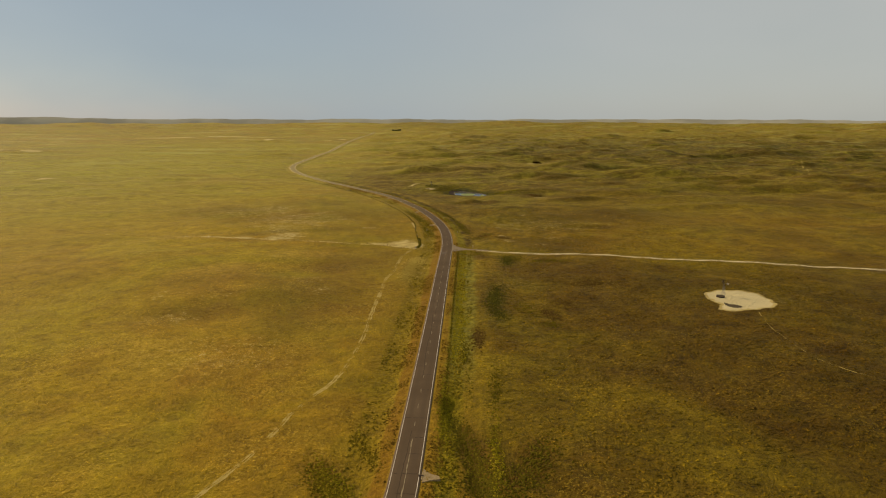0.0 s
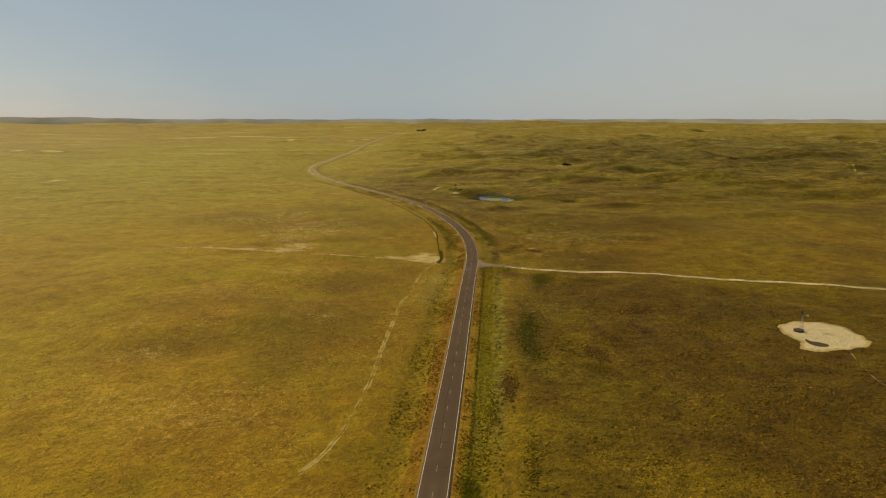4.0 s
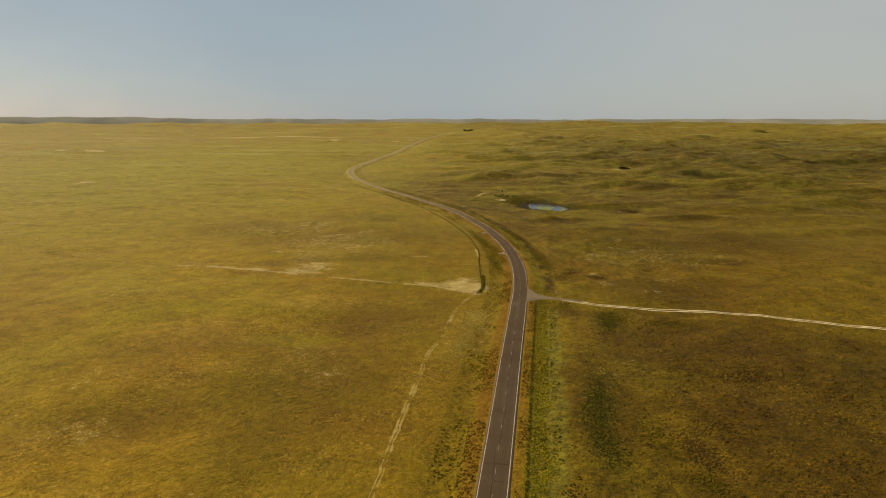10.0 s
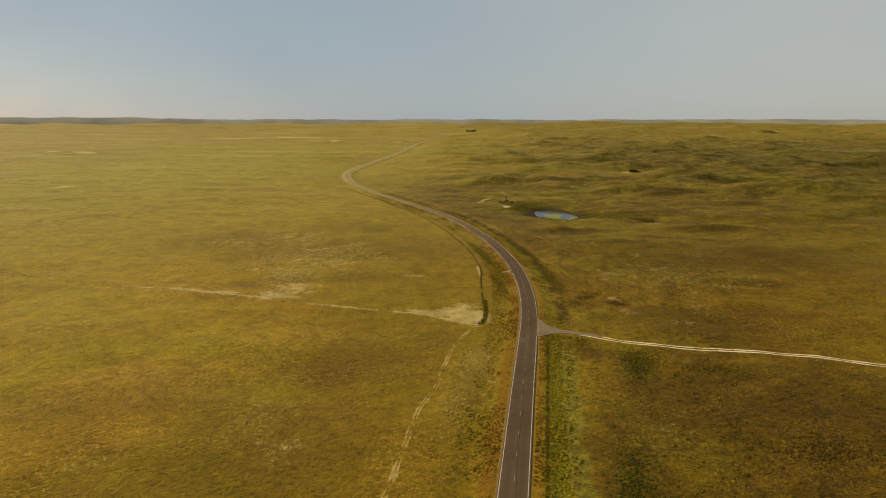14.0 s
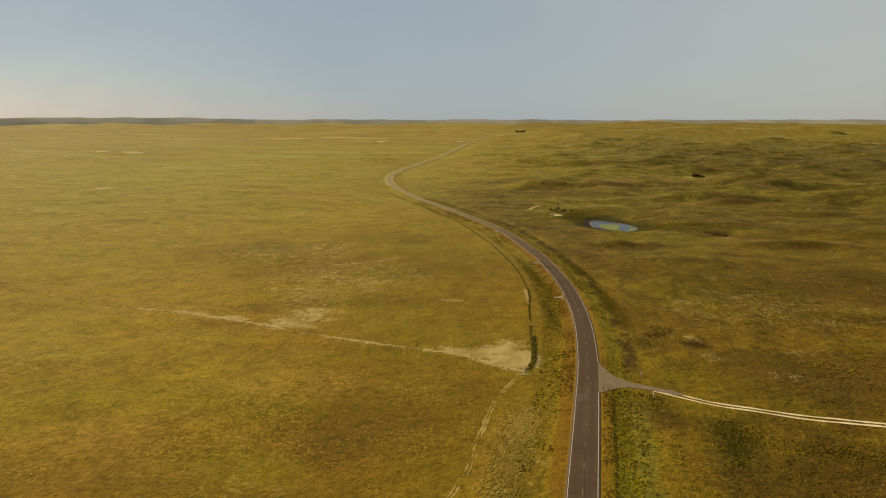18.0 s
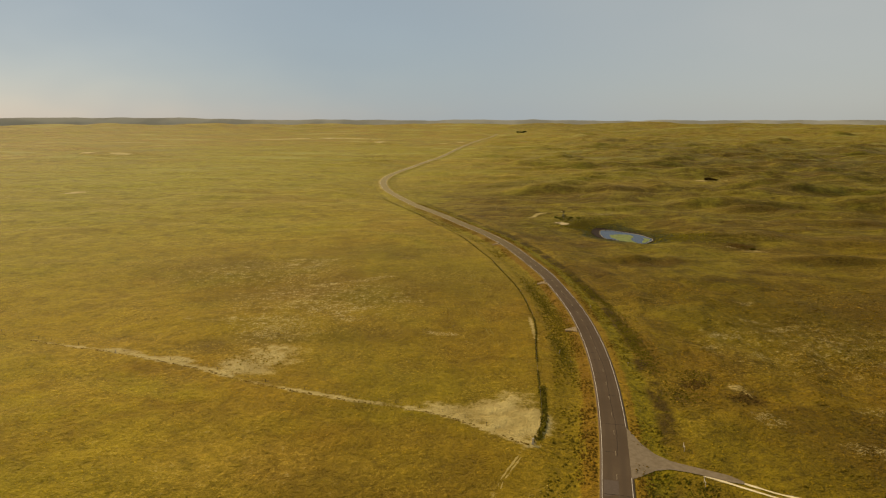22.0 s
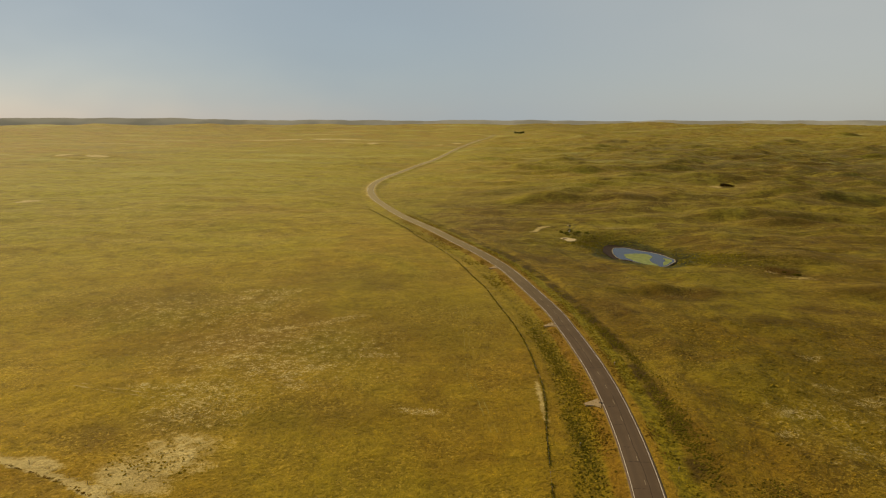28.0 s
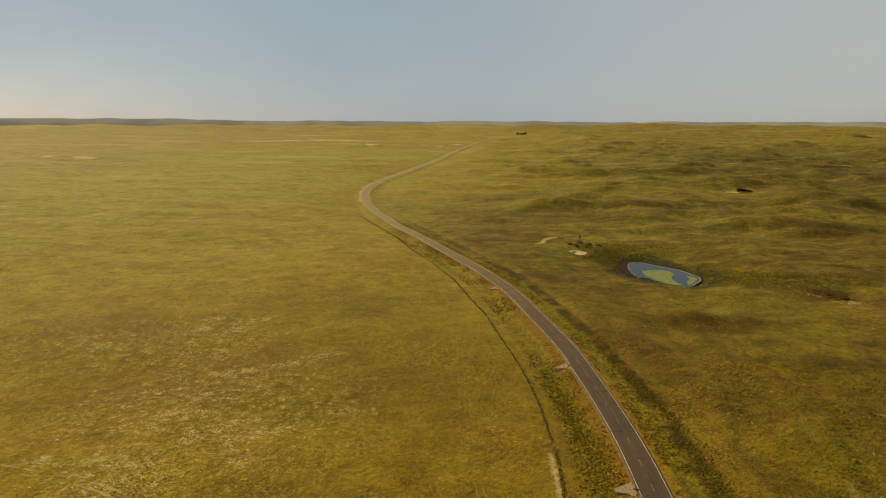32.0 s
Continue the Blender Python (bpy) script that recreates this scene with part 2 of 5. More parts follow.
def ground_material(name, blades=False):
    n = Nodes(name, 0.93, 0, 0.09)
    d, green, sand, brown = n.attr("road_side"), n.attr("lush"), n.attr("bare"), n.attr("heath_shade")
    sep = n.t.nodes.new("ShaderNodeSeparateXYZ")
    n.link(n.pos, sep.inputs[0])
    vast, big, mid = n.noise(0.0035, 4, 0.6), n.noise(0.011, 4, 0.58, 0.6), n.noise(0.09, 4, 0.6, 0.3)
    fine, grain = n.noise(0.55, 4, 0.7, 0.5), n.noise(2.2, 3, 0.7)
    clump = n.noise(0.22, 5, 0.75, 0.3)
    mottle, blotch = n.noise(0.034, 4, 0.6, 0.8), n.noise(0.0085, 4, 0.6, 0.6)
    # pasture: olive, tan and rusty grass in broad soft patches
    c = n.mix(n.span(big, 0.36, 0.62), (0.215, 0.180, 0.030), (0.250, 0.184, 0.041))
    c = n.mix(n.span(blotch, 0.44, 0.62, 0, 0.8), c, (0.214, 0.135, 0.036))
    c = n.mix(n.span(mottle, 0.50, 0.64, 0, 0.5), c, (0.165, 0.116, 0.026))
    c = n.mix(n.span(mottle, 0.46, 0.34, 0, 0.5), c, (0.262, 0.208, 0.038))
    c = n.mix(n.span(vast, 0.42, 0.62, 0.0, 0.45), c, (0.205, 0.172, 0.022))
    c = n.mix(n.maths("MULTIPLY", green, n.span(mid, 0.3, 0.6, 0.5, 0.9)), c, (0.228, 0.208, 0.025))
    c = n.mix(n.maths("MULTIPLY", n.attr("dry"), n.span(clump, 0.36, 0.60, 0.25, 0.95)), c, (0.310, 0.232, 0.13))
    # the east side: browner grass, with lens fall-off to the right painted in
    right = n.attr("vignette_brown")
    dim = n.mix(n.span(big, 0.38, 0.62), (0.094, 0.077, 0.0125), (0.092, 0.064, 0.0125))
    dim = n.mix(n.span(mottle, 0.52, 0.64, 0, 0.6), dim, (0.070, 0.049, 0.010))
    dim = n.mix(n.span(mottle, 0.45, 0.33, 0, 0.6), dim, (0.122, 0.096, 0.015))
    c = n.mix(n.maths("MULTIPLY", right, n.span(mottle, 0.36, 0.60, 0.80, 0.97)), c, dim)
    # brown heath, and shade of hollows put into the colour with it
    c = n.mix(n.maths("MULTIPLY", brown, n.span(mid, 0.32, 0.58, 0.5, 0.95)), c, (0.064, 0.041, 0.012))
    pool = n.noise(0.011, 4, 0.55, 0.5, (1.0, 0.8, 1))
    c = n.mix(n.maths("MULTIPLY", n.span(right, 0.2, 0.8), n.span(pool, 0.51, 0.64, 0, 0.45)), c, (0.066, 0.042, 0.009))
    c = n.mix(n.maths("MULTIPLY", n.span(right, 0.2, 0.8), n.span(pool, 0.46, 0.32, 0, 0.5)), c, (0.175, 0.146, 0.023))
    fresh = n.mix(n.span(fine, 0.4, 0.6), (0.044, 0.043, 0.008), (0.078, 0.072, 0.012))
    c = n.mix(n.maths("MULTIPLY", n.attr("fresh"), n.span(mid, 0.34, 0.58, 0.4, 1.0)), c, fresh)
    # streaks across the slopes: rusty heath, pale bunch grass and dune shade painted in
    sheaf, tress = n.noise(0.034, 4, 0.6, 1.0, (0.55, 1.3, 1)), n.noise(0.085, 3, 0.6, 1.2, (0.5, 1.3, 1))
    wild = n.maths("MULTIPLY", n.span(right, 0.1, 0.7, 0.42, 1.0), n.span(sep.outputs["Y"], 560, 900, 0.22, 1.0))
    c = n.mix(n.maths("MULTIPLY", wild, n.span(sheaf, 0.51, 0.63, 0, 0.62)), c, (0.082, 0.048, 0.011))
    c = n.mix(n.maths("MULTIPLY", wild, n.span(tress, 0.52, 0.62, 0, 0.6)), c, (0.075, 0.046, 0.011))
    c = n.mix(n.maths("MULTIPLY", wild, n.span(tress, 0.46, 0.36, 0, 0.5)), c, (0.215, 0.170, 0.036))
    # grain of the sward
    def centred(v, k):
        return n.maths("MULTIPLY", n.maths("SUBTRACT", v, 0.5), k)
    g1 = n.maths("ADD", centred(clump, 0.95), centred(fine, 1.25))
    g2 = n.maths("ADD", centred(grain, 1.0), centred(mid, 0.9))
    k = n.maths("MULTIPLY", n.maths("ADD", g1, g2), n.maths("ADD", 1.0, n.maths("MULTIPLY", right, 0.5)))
    c = n.mix(1.0, c, n.maths("MAXIMUM", n.maths("ADD", 1.0, k), 0.35), "MULTIPLY")
    crumbs, speck = n.span(n.noise(0.024, 3, 0.6, 0.8), 0.46, 0.60), n.noise(1.0, 3, 0.6, 0.8)
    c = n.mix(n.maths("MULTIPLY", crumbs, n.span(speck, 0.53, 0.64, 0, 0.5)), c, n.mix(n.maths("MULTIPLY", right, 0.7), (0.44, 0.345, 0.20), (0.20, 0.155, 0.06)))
    c = n.mix(n.maths("MULTIPLY", crumbs, n.span(speck, 0.47, 0.36, 0, 0.3)), c, (0.085, 0.060, 0.014))
    if blades:
        g = n.t.nodes.new("ShaderNodeNewGeometry")
        c = n.mix(1.0, c, n.ramp(g.outputs["Random Per Island"], [(0, (0.95, 0.95, 0.95)), (0.6, (1.22, 1.2, 1.2)), (1, (1.75, 1.65, 1.6))]), "MULTIPLY")
    # verges beside the road
    wob = n.maths("ADD", d, n.maths("MULTIPLY", n.maths("SUBTRACT", mid, 0.5), 5.0))
    wob = n.maths("ADD", wob, n.maths("MULTIPLY", n.maths("SUBTRACT", fine, 0.5), 2.0))

    def band(a, b, soft):
        near = n.span(sep.outputs["Y"], 780, 1050, 1.0, 0.2)
        return n.maths("MULTIPLY", near, n.maths("MULTIPLY", n.span(wob, a - soft, a + soft), n.span(wob, b - soft, b + soft, 1, 0)))
    rust = n.mix(n.span(fine, 0.35, 0.65), (0.120, 0.066, 0.018), (0.185, 0.110, 0.030))
    tan = n.mix(n.span(fine, 0.35, 0.65), (0.165, 0.108, 0.030), (0.265, 0.178, 0.054))
    green_weedy = n.mix(n.span(fine, 0.38, 0.62), (0.085, 0.080, 0.009), (0.200, 0.178, 0.020))
    weedy = n.mix(n.span(fine, 0.38, 0.62), (0.085, 0.074, 0.010), (0.210, 0.172, 0.022))
    c = n.mix(n.maths("MULTIPLY", band(-18, -9.0, 1.5), 0.5), c, weedy)
    c = n.mix(n.maths("MULTIPLY", band(-8.5, -4, 0.7), 0.75), c, rust)
    c = n.mix(n.maths("MULTIPLY", band(7.6, 14, 1.2), 0.85), c, green_weedy)
    c = n.mix(n.maths("MULTIPLY", band(4, 7.4, 0.6), 0.85), c, tan)
    c = n.mix(n.maths("MULTIPLY", band(13.5, 19.5, 1.5), n.maths("MULTIPLY", n.span(mid, 0.38, 0.56, 0.2, 1.0), n.span(sep.outputs["Y"], 425, 470, 0.2, 1.0))), c, (0.050, 0.036, 0.010))
    grit = n.mix(n.span(grain, 0.35, 0.65), (0.16, 0.115, 0.065), (0.30, 0.22, 0.13))
    c = n.mix(n.maths("MULTIPLY", n.span(n.maths("ABSOLUTE", d), 5.0, 4.3), 0.8), c, grit)
    # paler and bluer with distance: haze painted into the ground colour
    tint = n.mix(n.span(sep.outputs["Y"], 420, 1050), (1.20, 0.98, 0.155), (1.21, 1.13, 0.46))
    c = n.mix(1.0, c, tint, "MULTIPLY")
    straw = n.maths("ADD", n.attr("straw"), n.maths("ADD", n.maths("MULTIPLY", n.maths("SUBTRACT", fine, 0.5), 1.2), n.maths("MULTIPLY", n.maths("SUBTRACT", clump, 0.5), 1.6)))
    crinkle = n.span(n.maths("ABSOLUTE", n.maths("SUBTRACT", n.noise(0.30, 3, 0.6, 2.0), 0.5)), 0.045, 0.012)
    lines = n.maths("MULTIPLY", crinkle, n.span(straw, 0.28, 0.70, 0, 1.0))
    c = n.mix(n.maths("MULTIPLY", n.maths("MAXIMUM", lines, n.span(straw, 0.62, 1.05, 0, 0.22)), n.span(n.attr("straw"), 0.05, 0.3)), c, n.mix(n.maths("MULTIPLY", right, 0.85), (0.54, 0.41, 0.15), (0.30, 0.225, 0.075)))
    far_streak = n.noise(0.006, 5, 0.65, 0.4, (0.5, 1.2, 1))
    remote = n.span(sep.outputs["Y"], 950, 1700)
    c = n.mix(n.maths("MULTIPLY", remote, n.span(far_streak, 0.54, 0.68, 0, 0.28)), c, (0.44, 0.42, 0.13))
    c = n.mix(n.maths("MULTIPLY", remote, n.span(far_streak, 0.47, 0.35, 0, 0.3)), c, (0.16, 0.135, 0.05))
    meadow = n.mix(n.span(clump, 0.40, 0.60), (0.112, 0.094, 0.009), (0.232, 0.194, 0.017))
    meadow = n.mix(n.span(fine, 0.5, 0.34, 0, 0.6), meadow, (0.075, 0.070, 0.006))
    c = n.mix(n.maths("MULTIPLY", n.attr("meadow"), n.span(mid, 0.3, 0.65, 0.97, 0.7)), c, meadow)
    # lens vignetting painted in: darker towards the road and over the eastern flats
    c = n.mix(n.maths("MULTIPLY", n.attr("vignette"), 1.0), c, n.mix(1.0, c, (0.68, 0.67, 0.66), "MULTIPLY"))
    # bare sand, broken up at its rim
    ragged = n.maths("ADD", sand, n.maths("MULTIPLY", n.maths("SUBTRACT", fine, 0.5), 0.75))
    ragged = n.maths("ADD", ragged, n.maths("MULTIPLY", n.maths("SUBTRACT", grain, 0.5), 0.35))
    ragged = n.maths("ADD", ragged, n.maths("MULTIPLY", n.maths("SUBTRACT", clump, 0.5), 0.8))
    ragged = n.maths("ADD", ragged, n.maths("MULTIPLY", n.maths("SUBTRACT", mid, 0.5), 0.6))
    earth = n.mix(n.span(mid, 0.35, 0.65), (0.40, 0.285, 0.085), (0.53, 0.395, 0.135))
    earth = n.mix(n.span(sand, 1.2, 1.34, 0, 0.8), earth, (0.60, 0.490, 0.265))
    earth = n.mix(n.maths("MULTIPLY", n.span(grain, 0.52, 0.36, 0, 0.4), n.span(sand, 1.1, 0.75, 0.25, 1.0)), earth, (0.21, 0.135, 0.035))
    earth = n.mix(n.maths("MULTIPLY", n.span(clump, 0.48, 0.34, 0, 0.4), n.span(sand, 1.1, 0.75, 0.3, 1.0)), earth, (0.26, 0.165, 0.045))
    c = n.mix(n.span(ragged, 0.40, 0.80, 0, 0.92), c, earth)
    wet = n.attr("damp")
    c = n.mix(n.span(wet, 0.05, 0.6, 0, 0.92), c, n.mix(n.span(clump, 0.38, 0.6), (0.026, 0.025, 0.007), (0.062, 0.060, 0.012)))
    h = n.maths("ADD", n.maths("MULTIPLY", fine, 1.0), n.maths("MULTIPLY", grain, 0.45))
    n.bump(n.maths("ADD", n.maths("ADD", h, n.maths("MULTIPLY", clump, 1.0)), n.maths("MULTIPLY", mid, 1.6)), 0.8, 1.0)
    return n.done(c)


def asphalt_material():
    n = Nodes("worn_asphalt", 0.95, 0, 0.05)
    big, grain = n.noise(0.06, 4), n.noise(9.0, 3, 0.7)
    d = n.maths("ABSOLUTE", n.attr("across"))
    c = n.mix(n.span(big, 0.35, 0.65), (0.088, 0.057, 0.031), (0.112, 0.074, 0.041))
    c = n.mix(n.span(grain, 0.35, 0.7, 0, 0.5), c, (0.068, 0.046, 0.027))
    wheel = n.maths("MULTIPLY", n.span(n.maths("ABSOLUTE", n.maths("SUBTRACT", d, 1.8)), 1.2, 0.2), n.span(big, 0.3, 0.7, 0.2, 0.6))
    c = n.mix(wheel, c, (0.076, 0.051, 0.030))
    c = n.mix(n.span(d, 3.75, 4.2, 0, 0.6), c, (0.16, 0.11, 0.065))
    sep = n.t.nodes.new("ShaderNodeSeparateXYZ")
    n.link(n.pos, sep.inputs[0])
    # pales to tan with distance: grazing sheen put into the colour
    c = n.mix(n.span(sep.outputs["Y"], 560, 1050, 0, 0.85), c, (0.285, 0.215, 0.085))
    n.bump(grain, 0.01, 0.6)
    return n.done(c)


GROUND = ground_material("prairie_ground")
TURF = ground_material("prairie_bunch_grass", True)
ASPHALT = asphalt_material()
WHITE_LINE = plain("worn_white_paint", (0.74, 0.64, 0.50), (0.42, 0.34, 0.25), 1.3, 0.7)
YELLOW_LINE = plain("worn_yellow_paint", (0.36, 0.27, 0.13), (0.17, 0.12, 0.07), 1.3, 0.7)
TAR = plain("crack_sealing_tar", (0.038, 0.026, 0.016), (0.054, 0.036, 0.022), 2.0, 0.97)
PATCH = plain("lighter_road_patch", (0.115, 0.082, 0.056), (0.095, 0.066, 0.044), 1.5, 0.85)
GRAVEL = plain("gravel", (0.235, 0.172, 0.100), (0.165, 0.118, 0.064), 0.9, 0.95, 0, 0.03)
CONCRETE = plain("weathered_concrete", (0.34, 0.24, 0.12), (0.22, 0.15, 0.065), 1.2, 0.9, 0, 0.01)
DARK_WOOD = plain("dark_fence_wood", (0.055, 0.04, 0.025), (0.03, 0.022, 0.014), 4.0, 0.9)
PALE_WOOD = plain("bleached_wood", (0.62, 0.52, 0.36), (0.42, 0.34, 0.22), 5.0, 0.85)
STEEL = plain("galvanised_steel", (0.40, 0.37, 0.32), (0.24, 0.21, 0.17), 3.0, 0.6, 0.6)
DARK_STEEL = plain("rusted_dark_steel", (0.045, 0.034, 0.026), (0.085, 0.05, 0.03), 3.0, 0.7, 0.5)
WIRE = plain("fence_wire", (0.20, 0.17, 0.14), (0.12, 0.09, 0.07), 6.0, 0.6, 0.7)
BARK = plain("bark", (0.10, 0.075, 0.05), (0.06, 0.045, 0.03), 3.0, 0.95)
LEAF = grass_material("tree_leaves", [(0, (0.07, 0.09, 0.08)), (1, (0.15, 0.165, 0.12))], (0.08, 0.09, 0.08))
GRASS = grass_material("prairie_grass", [(0, (0.17, 0.12, 0.018)), (0.4, (0.26, 0.185, 0.028)), (0.8, (0.32, 0.22, 0.05)), (1, (0.42, 0.31, 0.09))], (0.19, 0.13, 0.02))
WEED = grass_material("olive_weeds", [(0, (0.075, 0.058, 0.012)), (0.5, (0.125, 0.094, 0.017)), (0.85, (0.21, 0.16, 0.024)), (1, (0.30, 0.22, 0.05))], (0.10, 0.078, 0.012))
MEADOW = grass_material("meadow_grass", [(0, (0.12, 0.104, 0.012)), (0.5, (0.185, 0.160, 0.018)), (0.85, (0.25, 0.212, 0.026)), (1, (0.34, 0.28, 0.05))], (0.14, 0.124, 0.012))
DARK_WEED = grass_material("dark_weeds", [(0, (0.065, 0.052, 0.012)), (0.6, (0.098, 0.084, 0.016)), (1, (0.145, 0.122, 0.024))], (0.068, 0.058, 0.012))
RUST_GRASS = grass_material("rusty_bunch_grass", [(0, (0.085, 0.045, 0.014)), (0.6, (0.130, 0.082, 0.024)), (1, (0.22, 0.155, 0.05))], (0.092, 0.058, 0.018))
SHRUB = grass_material("shrub_leaves", [(0, (0.15, 0.15, 0.07)), (1, (0.34, 0.32, 0.14))], (0.16, 0.16, 0.08))
DARK_GREEN = grass_material("dark_green_weeds", [(0, (0.042, 0.042, 0.016)), (0.7, (0.066, 0.064, 0.022)), (1, (0.11, 0.10, 0.03))], (0.05, 0.05, 0.016))
HEATHER = grass_material("rusty_heather", [(0, (0.060, 0.036, 0.026)), (0.7, (0.092, 0.058, 0.038)), (1, (0.15, 0.10, 0.06))], (0.07, 0.045, 0.03))
THICKET = grass_material("brown_thicket", [(0, (0.040, 0.028, 0.014)), (1, (0.085, 0.056, 0.028))], (0.05, 0.034, 0.016))
PALE_GRASS = grass_material("bleached_grass", [(0, (0.26, 0.20, 0.12)), (1, (0.46, 0.36, 0.25))], (0.24, 0.175, 0.09))


def water_material(name, tint, rough):
    n = Nodes(name, rough, 0, 0.12 if rough < 0.3 else 0.03)
    n.bump(n.noise(0.8, 2), 0.02, 0.15)
    return n.done(n.mix(n.noise(0.05, 3), tint, tuple(v * 0.6 for v in tint)))


WATER = water_material("pond_water", (0.010, 0.016, 0.030), 0.10)
MUD_WATER = water_material("muddy_water", (0.085, 0.060, 0.028), 0.6)
ALGAE = plain("floating_algae", (0.21, 0.22, 0.035), (0.12, 0.14, 0.025), 0.25, 0.7)
MUD = plain("dark_wet_mud", (0.026, 0.014, 0.008), (0.040, 0.024, 0.012), 0.4, 0.9)
TRAIL = plain("trodden_earth", (0.40, 0.285, 0.075), (0.28, 0.195, 0.04), 0.5, 0.95)
FAINT_TRAIL = plain("worn_pasture_grass", (0.27, 0.20, 0.035), (0.19, 0.14, 0.02), 0.5, 0.95)
RUT_SAND = plain("bare_cream_sand", (0.80, 0.65, 0.36), (0.62, 0.48, 0.24), 0.4, 0.95)
SHORE = plain("pale_dried_mud", (0.33, 0.28, 0.16), (0.22, 0.17, 0.085), 0.6, 0.9)
SAND = plain("pale_sand", (0.56, 0.43, 0.22), (0.40, 0.29, 0.13), 0.45, 0.95, 0, 0.05)


def far_material():
    n = Nodes("far_hills", 1.0, 0, 0.0)
    # grey of the distance haze is part of this base colour
    c = n.mix(n.span(n.noise(0.004, 4), 0.4, 0.6), (0.31, 0.285, 0.215), (0.24, 0.222, 0.168))
    return n.done(c)


FAR = far_material()

# ---------------------------------------------------------------- plan
ROAD = curve_through([(-125, -600), (-72.5, -300), (-19, 0), (4.6, 130), (8.3, 150), (15.1, 190), (25.2, 250), (35.1, 310), (45.0, 370), (51.8, 410), (55.1, 430), (58.4, 450),
                      (61.1, 470), (63.3, 490), (64.9, 510), (65.8, 530), (66.0, 550), (65.6, 570), (64.4, 590), (62.4, 610), (59.9, 630), (56.4, 655), (47.4, 695), (35.7, 742), (19.7, 786), (0.0, 829.5),
                      (-24.9, 885.5), (-56.3, 950.5), (-85.2, 1024), (-106, 1084), (-122, 1150), (-131, 1205), (-134.5, 1254), (-134.4, 1300), (-129.8, 1370), (-121, 1458),
                      (-106.8, 1615), (-91, 1761), (-77, 2020), (-58, 2365), (-30, 2730), (-8, 2970), (60, 3500)], 2.0)
ROAD_SIDE = normals_of(ROAD)
FENCE = curve_through([(-300, 1330), (-215, 1180), (-160, 1090), (-111, 1022), (-86, 977), (-48.5, 898), (-31.6, 852), (-13.8, 812), (3.7, 765), (17.8, 716), (23.6, 697), (30.8, 662), (36.6, 635),
                       (40.9, 607), (42.8, 583), (43.8, 568), (43.4, 549), (42.4, 538), (40.8, 504), (40.2, 482), (39.0, 464), (35.6, 451.5)], 2.0)
SAND_FENCE = curve_through([(35.6, 451.5), (24.5, 459), (10, 468), (-8, 473), (-26, 475), (-53, 483), (-84, 498), (-118, 510), (-142, 517), (-180, 530), (-215, 543), (-262, 562)], 2.0)
COW_PATH = curve_through([(34.4, 451), (25.1, 428), (19.8, 404), (16.6, 383), (11, 365), (6, 330), (1.2, 296), (-2.8, 263), (-8.2, 235), (-13.7, 217), (-19.8, 206), (-27.2, 189), (-35, 167), (-46, 147), (-60, 120)], 2.0)
TRACK = curve_through([(63, 446), (70, 442.5), (80, 437), (98, 427), (127, 419), (150, 413.5), (174, 408), (207, 394), (240, 381.5), (272, 370), (323, 351.5), (420, 318), (560, 280)], 2.0)
PAD_PATH = curve_through([(192, 283), (184.4, 264), (182, 256), (178.8, 238), (174.9, 222), (176, 208), (186, 190)], 2.0)
RUT_A = curve_through([(9, 690), (13, 640), (15.5, 600), (17, 575), (22, 550), (27, 525)], 2.0)
TRAIL_A = curve_through([(-118, 552), (-101, 548), (-89, 546), (-79, 544), (-69, 541), (-58, 536)], 2.0)
TRAIL_B = curve_through([(-93, 569), (-91, 572), (-88, 576), (-83, 580)], 2.0)
TRAIL_C = curve_through([(-47, 611), (-44, 629), (-41, 650)], 2.0)
GULLY_A = curve_through([(27, 196), (28, 181), (29, 163), (28.5, 144), (30, 126)], 4.0)
GULLY_B = curve_through([(38, 172), (41, 156), (48, 141), (56, 126)], 4.0)
FAR_TRAIL = curve_through([(640, 846), (683, 917), (736, 1005), (780, 1075), (833, 1171)], 4.0)
POND = [(118.6, 831.3), (127.2, 832.0), (136.0, 822.5), (145.7, 813.0), (151.2, 800.2), (152.7, 789.6), (147.1, 778.9), (139.6, 770.0), (133.1, 772.9), (125.3, 780.2), (121.4, 788.0), (115.4, 792.0), (113.8, 804.7), (115.2, 819.7)]
POND_Z = -4.1      # level of the water
PAD = [(180, 313), (190, 319), (204, 317.5), (211, 309), (208.5, 290), (201, 284), (192, 282.5), (180, 281), (171.5, 284), (178.5, 293), (177.5, 304)]
